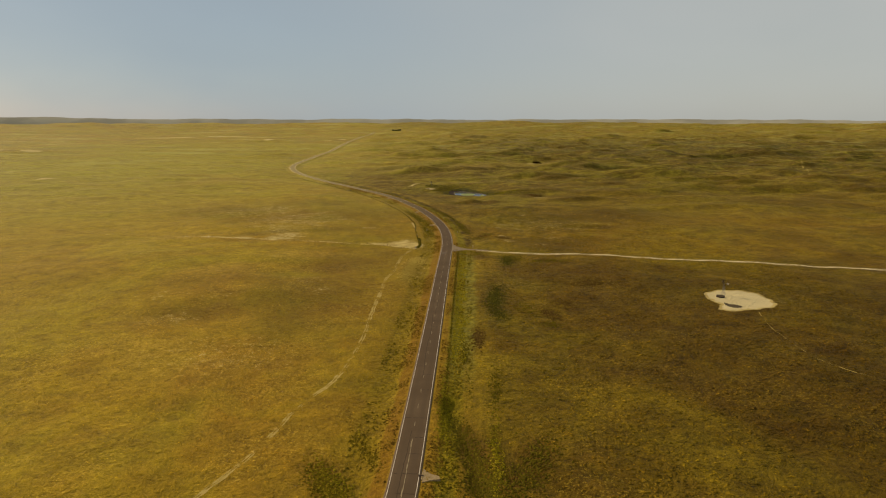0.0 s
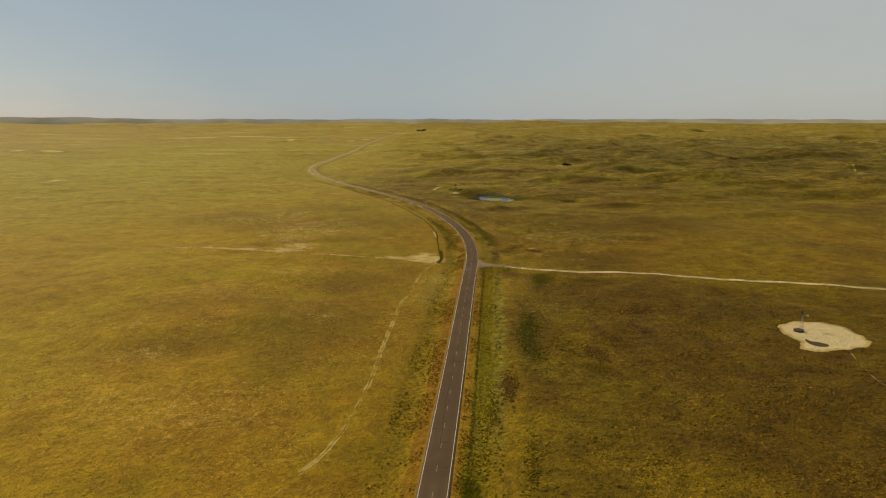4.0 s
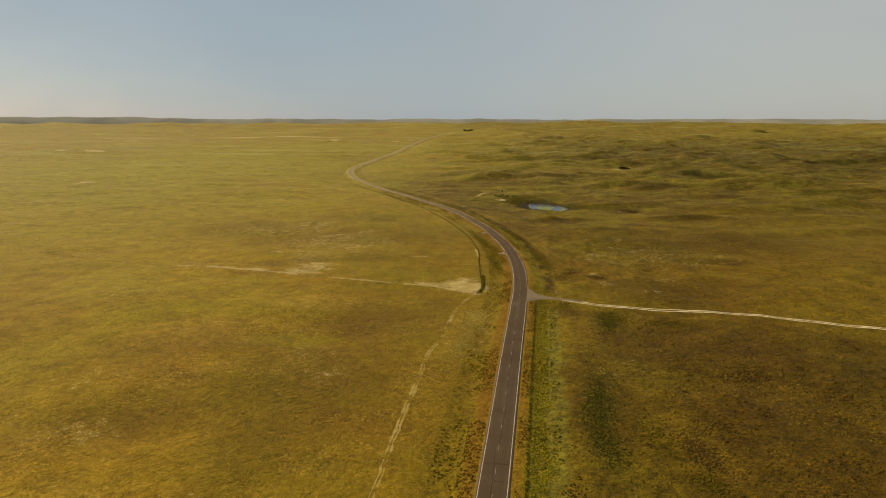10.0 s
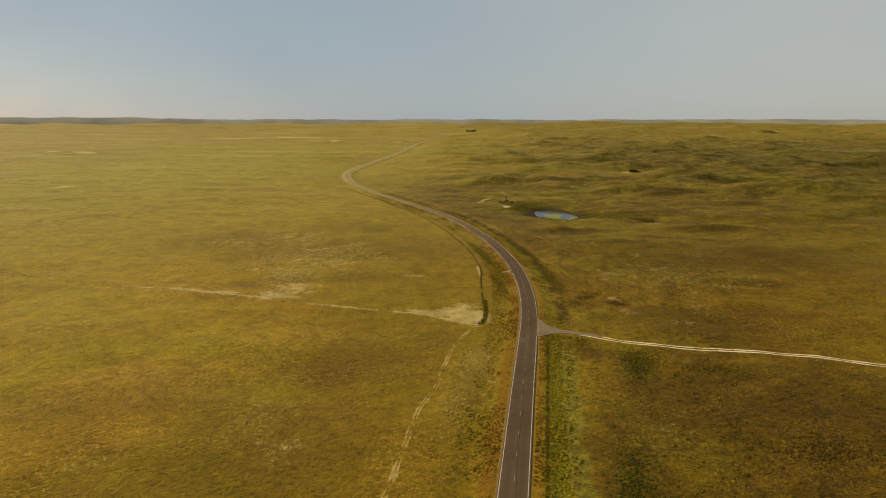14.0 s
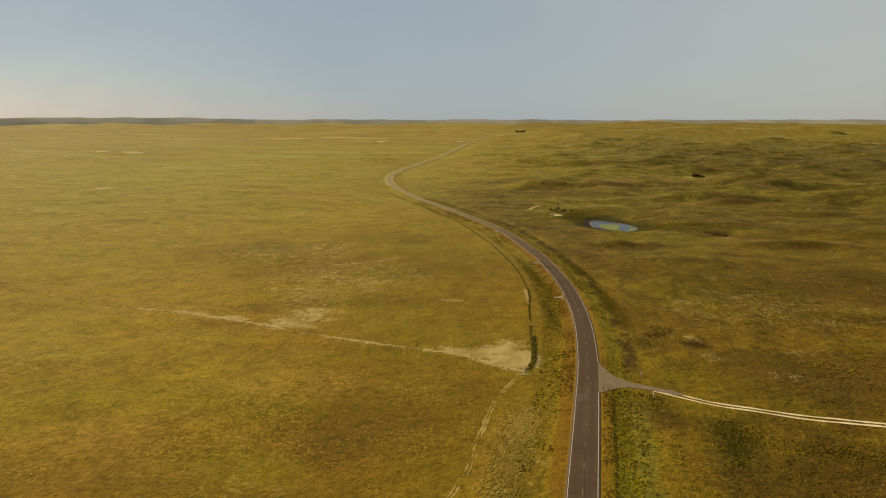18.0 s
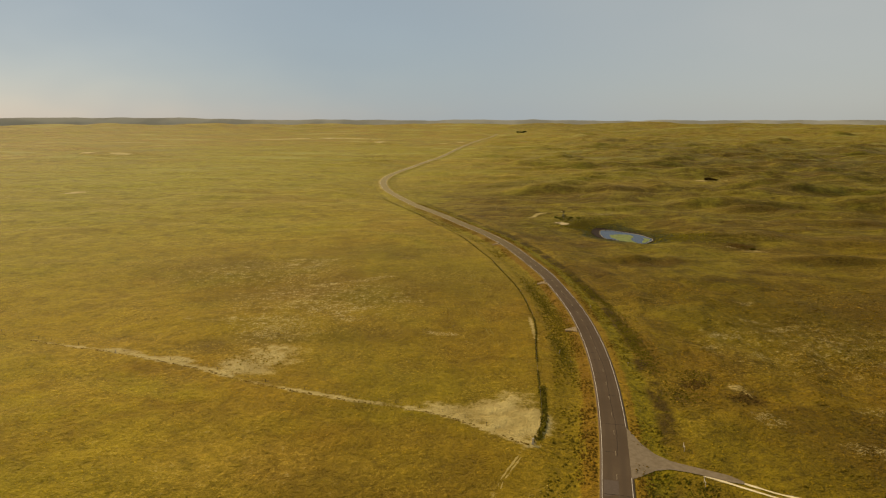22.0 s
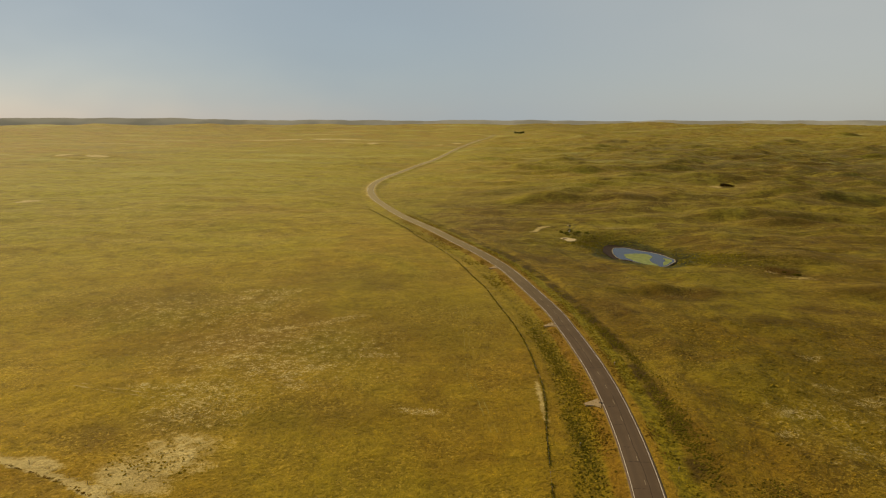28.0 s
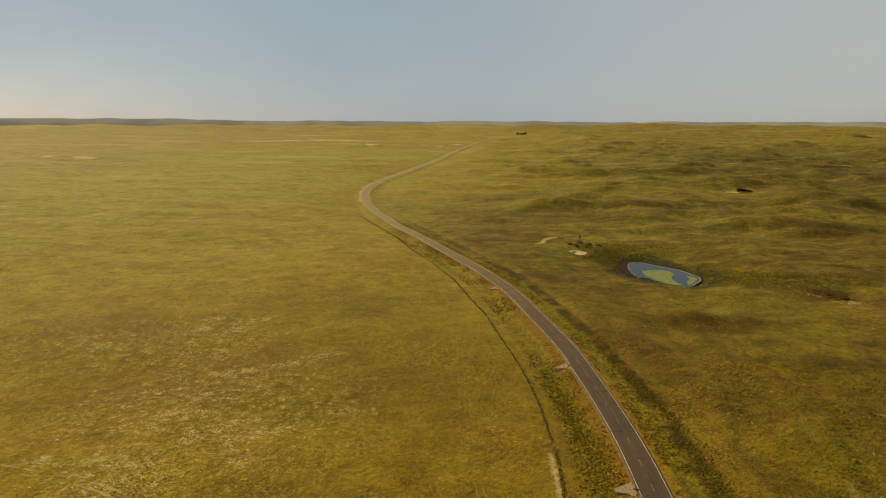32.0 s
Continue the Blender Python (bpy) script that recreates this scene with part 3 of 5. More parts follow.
# patches: x, y, half width, half depth, turn, strength
SAND_SPOTS = [(-66, 498, 13, 7, -22, 0.92), (-62, 510, 16, 16, 20, 0.64), (-68, 545, 22, 26, 20, 0.42), (33, 464, 9, 12, -30, 1.15), (18, 468, 18, 5.5, -22, 0.85), (31, 477, 11, 14, -10, 0.62), (27, 470, 14, 10, -20, 0.9), (42.4, 556, 1.6, 24, 2, 0.78),
              (63, 880, 9, 2.6, 42, 0.9), (71.5, 890, 8, 2.8, 35, 0.9), (207, 728, 11, 6, -25, 0.60), (196, 741, 6, 4, 0, 0.57), (311, 1176, 10, 12, 0, 0.8), (332, 1164, 12, 6, -20, 0.6), (495, 1085, 14, 6, -20, 0.85), (-467, 1006, 14, 9, 20, 0.85),
              (-868, 1672, 22, 20, 0, 1.15), (-790, 1650, 24, 16, 10, 1.15), (-346, 2446, 18, 30, 0, 1.4), (214, 296, 11, 7, -30, 0.52), (-84, 2640, 22, 40, 0, 0.8), (-135, 2470, 25, 30, 0, 0.7), (945, 1970, 18, 20, 0, 0.8), (985, 2780, 30, 30, 0, 0.7),
              (109, 494, 4, 7, 20, 0.68), (-120, 511, 9, 3, -15, 0.85), (-95, 504, 9, 3, -18, 0.8), (30, 405, 8, 24, -18, 0.46), (31.5, 385, 7, 22, -14, 0.50), (-620, 2900, 300, 46, 3, 1.3), (-1200, 2500, 200, 30, 3, 0.6),
              (-82, 675, 12, 7, 20, 0.50), (-99, 677, 9, 5, 0, 0.46), (-44, 632, 16, 4, 35, 0.52), (-68, 618, 12, 5, 10, 0.48), (-86, 601, 12, 4, 15, 0.48), (-51, 575, 8, 10, 30, 0.5), (-65, 585, 9, 6, -30, 0.48), (-41, 560, 6, 5, 0, 0.52), (-75, 554, 14, 4, 0, 0.52), (-91, 553, 9, 3, 0, 0.46), (2, 544, 9, 3, 0, 0.5), (125, 553, 8, 4, 0, 0.55), (115, 539, 5, 3, 0, 0.5), (143, 574, 6, 3, 0, 0.5), (-25, 340, 10, 9, 0, 0.5), (-74, 333, 16, 9, 20, 0.4), (-106, 333, 16, 11, 10, 0.42), (85, 348, 14, 16, 0, 0.42), (-138, 441, 30, 20, 0, 0.4), (-39, 364, 16, 12, 0, 0.45), (-93, 299, 18, 12, 0, 0.45), (-55, 250, 40, 30, 0, 0.4), (150, 560, 7, 3, 0, 0.5), (165, 545, 8, 3, 10, 0.52), (130, 530, 6, 3, 0, 0.5), (178, 520, 10, 4, 0, 0.5), (-40, 575, 12, 5, 20, 0.5), (-20, 590, 10, 4, 20, 0.48), (150, 600, 6, 3, 0, 0.5), (128, 880, 14, 6, 0, 0.5)]
# brown heath patches; those in draws and hollows paint shade
HEATH_SHADE_SPOTS = [(204, 519, 9, 7, 0, 1.0), (192, 522, 7, 5, 0, 0.7), (81, 1007, 34, 26, -10, 0.6), (54, 1106, 60, 34, 0, 0.5), (126, 1070, 50, 16, -8, 0.6), (182, 1025, 34, 14, -6, 0.8), (174, 882, 26, 12, 0, 0.8), (34, 918, 22, 12, 0, 0.7), (57, 772, 16, 9, 0, 0.7), (104, 748, 26, 8, 0, 0.8), (343, 1060, 55, 22, -6, 0.4), (300, 905, 45, 24, 0, 0.7), (378, 1007, 70, 22, -6, 0.4), (122, 687, 26, 7, 0, 0.8), (196, 660, 30, 6, -18, 0.8), (85, 530, 5, 30, 2, 0.9), (-34, 693, 16, 14, 0, 0.6), (-125, 662, 20, 12, 0, 0.5), (-90, 519, 9, 9, 0, 0.7), (-30, 539, 20, 12, 0, 0.4), (121, 367, 40, 16, -15, 0.5), (131, 345, 24, 14, 0, 0.6), (109, 306, 20, 14, 0, 0.7), (70, 342, 10, 12, 0, 1.0), (-20, 397, 14, 18, 0, 0.6), (-80, 309, 26, 14, 20, 0.5), (-72, 371, 40, 14, 15, 0.4),(67, 315, 12, 30, -15, 0.9), (30, 160, 5, 26, 4, 1.1), (43, 153, 8, 20, -30, 1.1), (39, 244, 3.5, 18, -10, 1.0), (84, 273, 7, 6, 0, 0.9), (-10, 153, 6, 11, 20, 0.7), (58, 150, 18, 18, 0, 0.8), (110, 170, 60, 60, 0, 0.7), (100, 290, 34, 40, 0, 0.35), (150, 225, 50, 45, 0, 0.4), (120, 370, 50, 35, 0, 0.35), (190, 190, 60, 50, 0, 0.7), (-30, 330, 28, 45, 0, 0.55),
               (-8, 408, 24, 24, 0, 0.5), (14, 430, 12, 12, 0, 0.4), (-70, 530, 14, 10, 0, 0.6), (-40, 620, 90, 40, 10, 0.4), (-120, 650, 80, 40, 0, 0.35), (120, 470, 14, 10, 0, 0.6), (88, 487, 8, 10, 0, 0.7), (98, 505, 7, 8, 0, 0.6), (600, 1250, 170, 90, -10, 0.55), (760, 1350, 200, 90, -10, 0.6), (480, 1500, 120, 70, 0, 0.5),
               (30, 1010, 60, 18, -10, 0.7), (100, 980, 70, 20, -5, 0.7), (205, 735, 14, 8, -20, 0.7), (-55, 700, 50, 30, 0, 0.35), (270, 330, 70, 60, 0, 0.25), (330, 250, 90, 90, 0, 0.7), (260, 180, 90, 70, 0, 0.9)]
LUSH_SPOTS = [(-380, 760, 300, 290, 0, 0.6), (-500, 1300, 420, 380, 0, 0.8), (-230, 430, 110, 160, 0, 0.4), (-420, 2000, 500, 350, 0, 0.6), (120, 800, 60, 45, -30, 0.7), (160, 740, 45, 25, -30, 0.6), (-40, 790, 90, 60, 0, 0.25), (60, 300, 9, 60, -10, 0.7), (95, 850, 20, 14, 0, 0.8),
              (-150, 330, 60, 90, 0, 0.35), (250, 600, 130, 90, 0, 0.4), (400, 700, 150, 120, 0, 0.35)]


# more heath, hollow shade and vignetting painted as dark patches
HEATH_SHADE_SPOTS += [(148, 455, 36, 22, 0, 0.75), (116, 165, 26, 18, 0, 1.0), (188, 226, 18, 10, 0, 1.0), (101, 292, 6, 6, 0, 1.0), (69, 339, 6, 10, 0, 1.0), (46, 257, 4, 10, -10, 0.9), (226, 292, 22, 22, 0, 0.8), (195, 335, 30, 10, 0, 0.8), (84, 568, 3.5, 16, 0, 0.9), (86, 522, 3.5, 16, 4, 0.9), (94, 497, 5, 7, 20, 0.9), (108, 485, 6, 5, 0, 0.8), (72, 670, 4, 14, 15, 0.8), (206, 745, 9, 6, -25, 1.0), (150, 385, 60, 22, -15, 0.4), (240, 352, 60, 22, -18, 0.4), (66, 429, 5, 6, 0, 1.0), (75, 418, 7, 10, 0, 0.9), (230, 590, 70, 40, 0, 0.8), (165, 570, 36, 26, 0, 0.6), (150, 520, 40, 20, 0, 0.5), (92, 392, 6, 24, -12, 0.9), (121, 684, 18, 6, -8, 1.0), (88, 662, 5, 14, 20, 0.9), (135, 690, 26, 5, -5, 0.9), (100, 566, 7, 9, 0, 0.6), (82, 560, 5, 16, 0, 0.8), (78, 620, 4, 22, 10, 0.9), (200, 735, 16, 9, -25, 0.9), (160, 640, 22, 6, -5, 0.6), (230, 690, 40, 8, -8, 0.7), (250, 760, 50, 10, -8, 0.7), (190, 600, 34, 7, -5, 0.6), (168, 866, 9, 7, 0, 0.9), (178, 862, 8, 6, 0, 0.8), (152, 850, 30, 12, -25, 0.5), (120, 845, 30, 12, 0, 0.5)]
SAND_SPOTS += [(-100, 665, 10, 4, -20, 0.5), (-84, 662, 6, 14, -10, 0.5), (-72, 583, 7, 7, -40, 0.5), (-61, 573, 9, 5, -40, 0.52), (-50, 567, 8, 4, -10, 0.5), (109, 471, 5, 7, 0, 0.5), (123, 551, 8, 3, 0, 0.5), (152, 563, 9, 4, 0, 0.5), (147, 479, 9, 4, 0, 0.45), (128, 453, 8, 5, 0, 0.42), (-60, 590, 55, 45, 0, 0.36), (160, 540, 60, 40, 0, 0.3), (-110, 640, 60, 40, 0, 0.3), (-50, 420, 60, 50, 0, 0.28)]
STRAW_SPOTS = [(*q[:5], q[5] * (1.2 if q[1] > 445 else 0.72)) for q in SAND_SPOTS if q[5] < 0.56 and q[0] != 31]
SAND_SPOTS = [q for q in SAND_SPOTS if q[5] >= 0.56 or q[0] == 31]

LIGHT_SPOTS = [(105, 560, 40, 95, 0, 0.18), (300, 560, 170, 150, 0, 0.46), (175, 505, 110, 100, 0, 0.48), (230, 660, 90, 90, 0, 0.34), (560, 650, 200, 200, 0, 0.3), (86, 400, 24, 26, 0, 0.2), (120, 640, 70, 60, 0, 0.2)]      # eases the darkening painted over the east side
FRESH_SPOTS = [(67, 318, 5, 22, -14, 0.9), (62, 288, 5, 12, -8, 0.8), (92, 402, 6, 16, -10, 0.85), (73, 338, 5, 10, 0, 0.6), (66, 425, 5, 6, 0, 0.6), (120, 850, 34, 14, 0, 0.7), (165, 775, 30, 14, -25, 0.85), (185, 758, 26, 9, -25, 0.7), (98, 862, 16, 12, 0, 0.7), (53, 525, 3, 24, 4, 0.8), (52, 600, 4, 40, 8, 0.6), (125, 760, 20, 7, -10, 0.6)]
DRY_SPOTS = [(29, 392, 8, 34, -14, 1.0), (70, 346, 9, 7, 0, 0.5), (116, 278, 10, 6, 0, 0.5), (80, 405, 7, 14, 0, 0.35), (-89, 257, 16, 10, 15, 0.8), (-88, 388, 24, 12, 10, 0.7), (-69, 371, 16, 8, 10, 0.7), (-40, 432, 24, 12, 0, 0.6), (-76, 240, 26, 12, 0, 0.4), (-30, 338, 14, 10, 0, 0.4), (-60, 518, 16, 14, 20, 0.5), (-130, 520, 30, 14, 0, 0.4)]
LUSH_SPOTS += [(-430, 1650, 280, 70, 0, 1.0), (-119, 406, 28, 22, 0, 0.8), (-95, 478, 30, 10, -15, 0.9), (-44, 378, 18, 10, 0, 0.8), (-150, 300, 40, 60, 0, 0.7), (-110, 450, 50, 22, 0, 0.7), (-38, 602, 14, 22, 0, 0.7), (-10, 660, 60, 40, 0, 0.5)]
# hills with a steep south face: x, y, half width, half depth, turn, height
HILLS = [(83, 1500, 34, 44, 0, 9), (5, 1470, 28, 42, 0, 7), (83, 1040, 36, 36, -6, 6.5), (126, 1105, 54, 36, -6, 6.5), (44, 1112, 28, 32, 0, 5), (164, 1025, 30, 30, -8, 5.5), (-20, 1785, 28, 55, 0, 8), (626, 2745, 50, 80, 0, 14),
         (586, 2260, 48, 66, 0, 12), (539, 1880, 40, 60, -5, 11), (288, 1595, 38, 50, 0, 9), (372, 1552, 48, 50, -5, 10), (444, 1525, 38, 50, 0, 9), (716, 2100, 58, 66, 0, 13), (1494, 3140, 66, 90, 0, 18), (508, 1375, 28, 26, 0, 10),
         (427, 1370, 34, 40, 0, 8), (346, 1060, 32, 34, -8, 6), (331, 1012, 24, 28, 0, 5), (236, 935, 28, 28, 0, 4.5), (376, 1032, 38, 32, 0, 6), (230, 1268, 34, 40, 0, 6.5), (230, 1112, 22, 28, 0, 4.5), (370, 1145, 36, 36, -6, 6.5),
         (65, 1260, 26, 34, 0, 4.5), (413, 3000, 66, 90, 0, 13), (292, 2005, 44, 66, 0, 10), (427, 2415, 50, 76, 0, 12), (986, 2480, 76, 80, 0, 15), (716, 1750, 64, 60, -5, 12), (175, 1700, 48, 56, 0, 9), (194, 1395, 38, 44, 0, 7.5),
         (661, 1375, 48, 54, -6, 11), (853, 1415, 88, 66, -8, 16), (588, 1125, 54, 40, -6, 9), (460, 952, 50, 34, -6, 6.5), (520, 808, 36, 26, 0, 4.5), (791, 1015, 64, 44, -8, 11), (774, 1520, 64, 54, 0, 12), (321, 722, 48, 26, -8, 3.4),
         (234, 694, 32, 18, -8, 3), (684, 912, 52, 40, -10, 7), (865, 1310, 64, 44, -8, 11), (907, 2400, 76, 66, 0, 14), (560, 1174, 96, 42, -6, 10), (454, 940, 62, 32, -6, 6.5), (250, 692, 42, 17, -8, 3.2), (119, 698, 32, 13, -6, 3.4),
         (102, 1140, 28, 30, 0, 5), (473, 1825, 48, 56, 0, 11), (908, 1925, 64, 60, 0, 13), (334, 998, 42, 32, -6, 5.5), (388, 1182, 32, 34, 0, 6.5), (359, 792, 32, 22, -8, 3.5), (312, 752, 32, 20, -8, 3), (172, 890, 26, 17, 0, 3), (348, 732, 32, 20, 0, 3.2),
         (-86, 346, 52, 88, 18, 4.6), (-150, 420, 60, 80, 0, 3.0), (-100, 262, 34, 26, 10, 1.6), (-210, 890, 60, 50, 0, 3.0), (-40, 432, 34, 44, 0, 1.4), (-130, 650, 60, 50, 0, 2.2), (191, 532, 24, 14, -6, 2.0), (130, 352, 40, 40, -10, 1.8)]


# many smaller hummocks over the far dunes, lower ones over the pasture to the west
hummock = random.Random(31)
for k in range(3400):
    y = 760 + 2700 * hummock.random() ** 1.25
    x = 40 + hummock.uniform(-0.62, 0.95) * y
    east = float(smooth(-40, 160, x + 0.02 * y))
    far = float(smooth(760, 1300, y))
    if east < 0.5 and hummock.random() > 0.5:
        continue
    w = hummock.uniform(7, 20) * (1 + y / 2600)
    tall = hummock.uniform(1.4, 4.0) * (0.3 + 0.7 * east) * (0.45 + 0.75 * far)
    if math.hypot(x - 132, y - 800) > 70 and math.hypot(x - 319, y - 1150) > 60:
        HILLS.append((x, y, w * hummock.uniform(1.3, 2.8), w * hummock.uniform(0.6, 1.0), hummock.uniform(-16, 8), tall * 0.9))


def knolls(x, y):
    """Hand-placed hills: gentle to the north, steep to the south."""
    z = np.zeros(np.shape(x))
    low, top = y.min(), y.max()
    for cx, cy, a, b, turn, h in HILLS:
        reach = 2.6 * max(a, b)
        if cy - reach > top or cy + reach < low:
            continue
        if x.ndim == 2:      # a regular grid: only the rows and columns in reach
            i = slice(*np.searchsorted(y[:, 0], (cy - reach, cy + reach)))
            j = slice(*np.searchsorted(x[0], (cx - reach, cx + reach)))
            m = (i, j)
            if z[m].size == 0:
                continue
        else:
            m = (np.abs(x - cx) < reach) & (np.abs(y - cy) < reach)
            if not m.any():
                continue
        c, q = math.cos(radians(turn)), math.sin(radians(turn))
        dx, dy = x[m] - cx, y[m] - cy
        u, w = (dx * c + dy * q) / a, -dx * q + dy * c
        w = w + 0.35 * b * perlin(x[m] / (0.9 * a) + cx, y[m] / (0.9 * a))
        w = np.where(w < 0, w / (0.5 * b), w / (1.1 * b))
        z[m] += 0.85 * h * np.exp(-u * u - w * w)
    return z


def spots(x, y, rows):
    v = np.zeros(np.shape(x))
    for cx, cy, a, b, turn, s in rows:
        c, q = math.cos(radians(turn)), math.sin(radians(turn))
        dx, dy = x - cx, y - cy
        u, w = (dx * c + dy * q) / a, (-dx * q + dy * c) / b
        v = np.maximum(v, s * np.exp(-(u * u + w * w) ** 1.5 * 0.7))
    return v


def ring_distance(x, y, ring):
    """Distance to a closed outline: negative inside."""
    line = np.array(list(ring) + [ring[0]], float)
    d = np.abs(line_distance(x, y, line))
    inside = np.zeros(np.shape(x), bool)
    for (ax, ay), (bx, by) in zip(line[:-1], line[1:]):
        if ay != by:
            inside ^= ((ay > y) != (by > y)) & (x < (bx - ax) * (y - ay) / (by - ay) + ax)
    return np.where(inside, -d, d)


def road_distance(x, y):
    x, y = np.asarray(x, float), np.asarray(y, float)
    d = line_distance(x, y, ROAD[::12])
    near = np.abs(d) < 60
    if near.any():
        d[near] = line_distance(x[near], y[near], ROAD[::2])
    return d


def height(x, y, d=None):
    """The lie of the land."""
    x, y = np.asarray(x, float), np.asarray(y, float)
    if d is None:
        d = road_distance(x, y)
    ad = np.abs(d)
    r = np.hypot(x - 40, y - 200)
    calm = smooth(14, 80, ad) * smooth(18, 70, np.hypot((x - 132), (y - 800))) * smooth(25, 60, np.hypot(x - 190, y - 300)) * smooth(20, 110, np.hypot(x - 319, y - 1150))
    right = smooth(-60, 260, x - 0.05 * y)
    far = smooth(330, 880, r)
    wx, wy = x * 0.55 + 30 * perlin(x / 210, y / 210), y + 40 * perlin(x / 190 + 9, y / 190)
    dune = np.abs(perlin(wx / 130 + 3.3, wy / 92 + 1.7)) * -2.0 + 0.75
    small = 0.55 - 1.9 * np.abs(perlin(wx / 88 + 8, wy / 62)) + 0.6 * perlin(x / 31, y / 27 + 5)
    z = calm * far * (dune * (2.5 + 5.5 * right) + small * (1.5 + 4.0 * right) + (0.4 - 1.6 * np.abs(perlin(wx / 44 + 5, wy / 36 + 2))) * (0.6 + 1.6 * right))
    z = z + knolls(x, y) * smooth(14, 60, ad)
    z = z + calm * (1 - far) * (2.2 * perlin(x / 120 + 2, y / 120) + 1.5 * perlin(x / 45, y / 45 + 4) + 0.6 * perlin(x / 17, y / 17))
    z = z + (2.8 * perlin(d / 15 + 4, y / 44) + 1.1 * perlin(d / 6, y / 17 + 3)) * smooth(15, 24, d) * smooth(150, 60, d) * smooth(440, 500, y) * smooth(1000, 800, y) * smooth(12, 30, np.hypot(x - 132, y - 800))
    z = z + 0.10 * perlin(x / 7, y / 7) * smooth(6, 12, ad)
    z = z + smooth(700, 1600, r) * smooth(60, 300, ad) * 7.0 * perlin(x / 420 + 5, y / 420)
    z = z + np.interp(y, [100, 300, 400, 480, 520, 600, 700, 850], [0.55, 0.55, 0.75, 0.1, -0.4, -0.9, -0.5, -0.2]) * smooth(70, 14, ad)
    z = z - 3.6 * np.exp(-((x - 118) / 75) ** 2 - ((y - 818) / 95) ** 2) * smooth(15, 60, ad)
    z = z + 5.4 * np.exp(-((x - 319) / 80) ** 2 - ((y - 1172) / 90) ** 2)
    z = z + 9 * np.exp(-((x + 346) / 70) ** 2 - ((y - 2460) / 70) ** 2) + 12 * np.exp(-((x + 835) / 130) ** 2 - ((y - 1680) / 120) ** 2)
    low = (y > 110) & (y < 225) & (x > 5) & (x < 75)
    if low.any():
        for gully, deep in ((GULLY_A, 2.0), (GULLY_B, 1.5)):
            z[low] = z[low] - deep * np.exp(-(line_distance(x[low], y[low], gully) / 3.4) ** 2)
    fill = np.zeros(x.shape)
    m = (x > 52) & (x < 110) & (y > 415) & (y < 475)
    if m.any():
        fill[m] = smooth(9, 4, np.abs(line_distance(x[m], y[m], TRACK[:26:3])))
    z = z - 1.1 * smooth(4.6, 12, ad) * smooth(26, 13, ad) * (1 - fill)
    z = z + 0.3 * smooth(12, 4.6, ad)
    z = z + 42 * smooth(2900, 4400, r) * (1 + 0.5 * perlin(x / 420, y / 420) + 0.2 * perlin(x / 150, y / 150)) - 40 * smooth(4450, 4800, r)
    pond = ring_distance(x, y, POND) if np.size(x) < 4000 else np.where(np.hypot(x - 132, y - 800) < 80, ring_distance(x, y, POND), 99)
    k = smooth(9, 1, pond)
    z = z * (1 - k) + (POND_Z - 0.5) * k
    return z


def one_height(x, y):
    return float(height(np.array([x]), np.array([y]))[0])


def vignette_depth(x, y, d):
    """How strongly lens vignetting is painted into the ground colour, 0 to 1."""
    west = smooth(-95, 20, x + 6 * perlin(x / 25, y / 25)) * smooth(-6, -12, d)
    east = (0.30 + 0.45 * smooth(345, 300, y)) * smooth(60, 140, x + 10 * perlin(x / 30, y / 30)) * smooth(12, 30, d)
    return (west * 0.52 + east) * (1 - smooth(620, 880, y))


def axis(lo, a, b, hi, step, grow_lo, grow_hi):
    mid = list(np.arange(a, b, step))
    up, s = [b], step
    while up[-1] < hi:
        s *= grow_hi
        up.append(up[-1] + s)
    down, s = [a], step
    while down[-1] > lo:
        s *= grow_lo
        down.append(down[-1] - s)
    return np.array(down[:0:-1] + mid + up)


gx = axis(-4900, -170, 260, 4900, 1.8, 1.016, 1.010)
gy = axis(-4900, 120, 660, 5000, 1.8, 1.22, 1.0056)
GX, GY = np.meshgrid(gx, gy)
GD = road_distance(GX, GY)
GZ = height(GX, GY, GD)
nx, ny = len(gx), len(gy)
idx = np.arange(nx * ny).reshape(ny, nx)
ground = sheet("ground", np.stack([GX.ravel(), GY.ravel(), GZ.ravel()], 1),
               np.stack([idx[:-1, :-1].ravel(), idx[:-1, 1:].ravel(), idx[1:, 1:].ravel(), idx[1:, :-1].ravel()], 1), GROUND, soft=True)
tagged(ground, "rolling dry prairie with olive and tan grass", "ground", kind="structure")


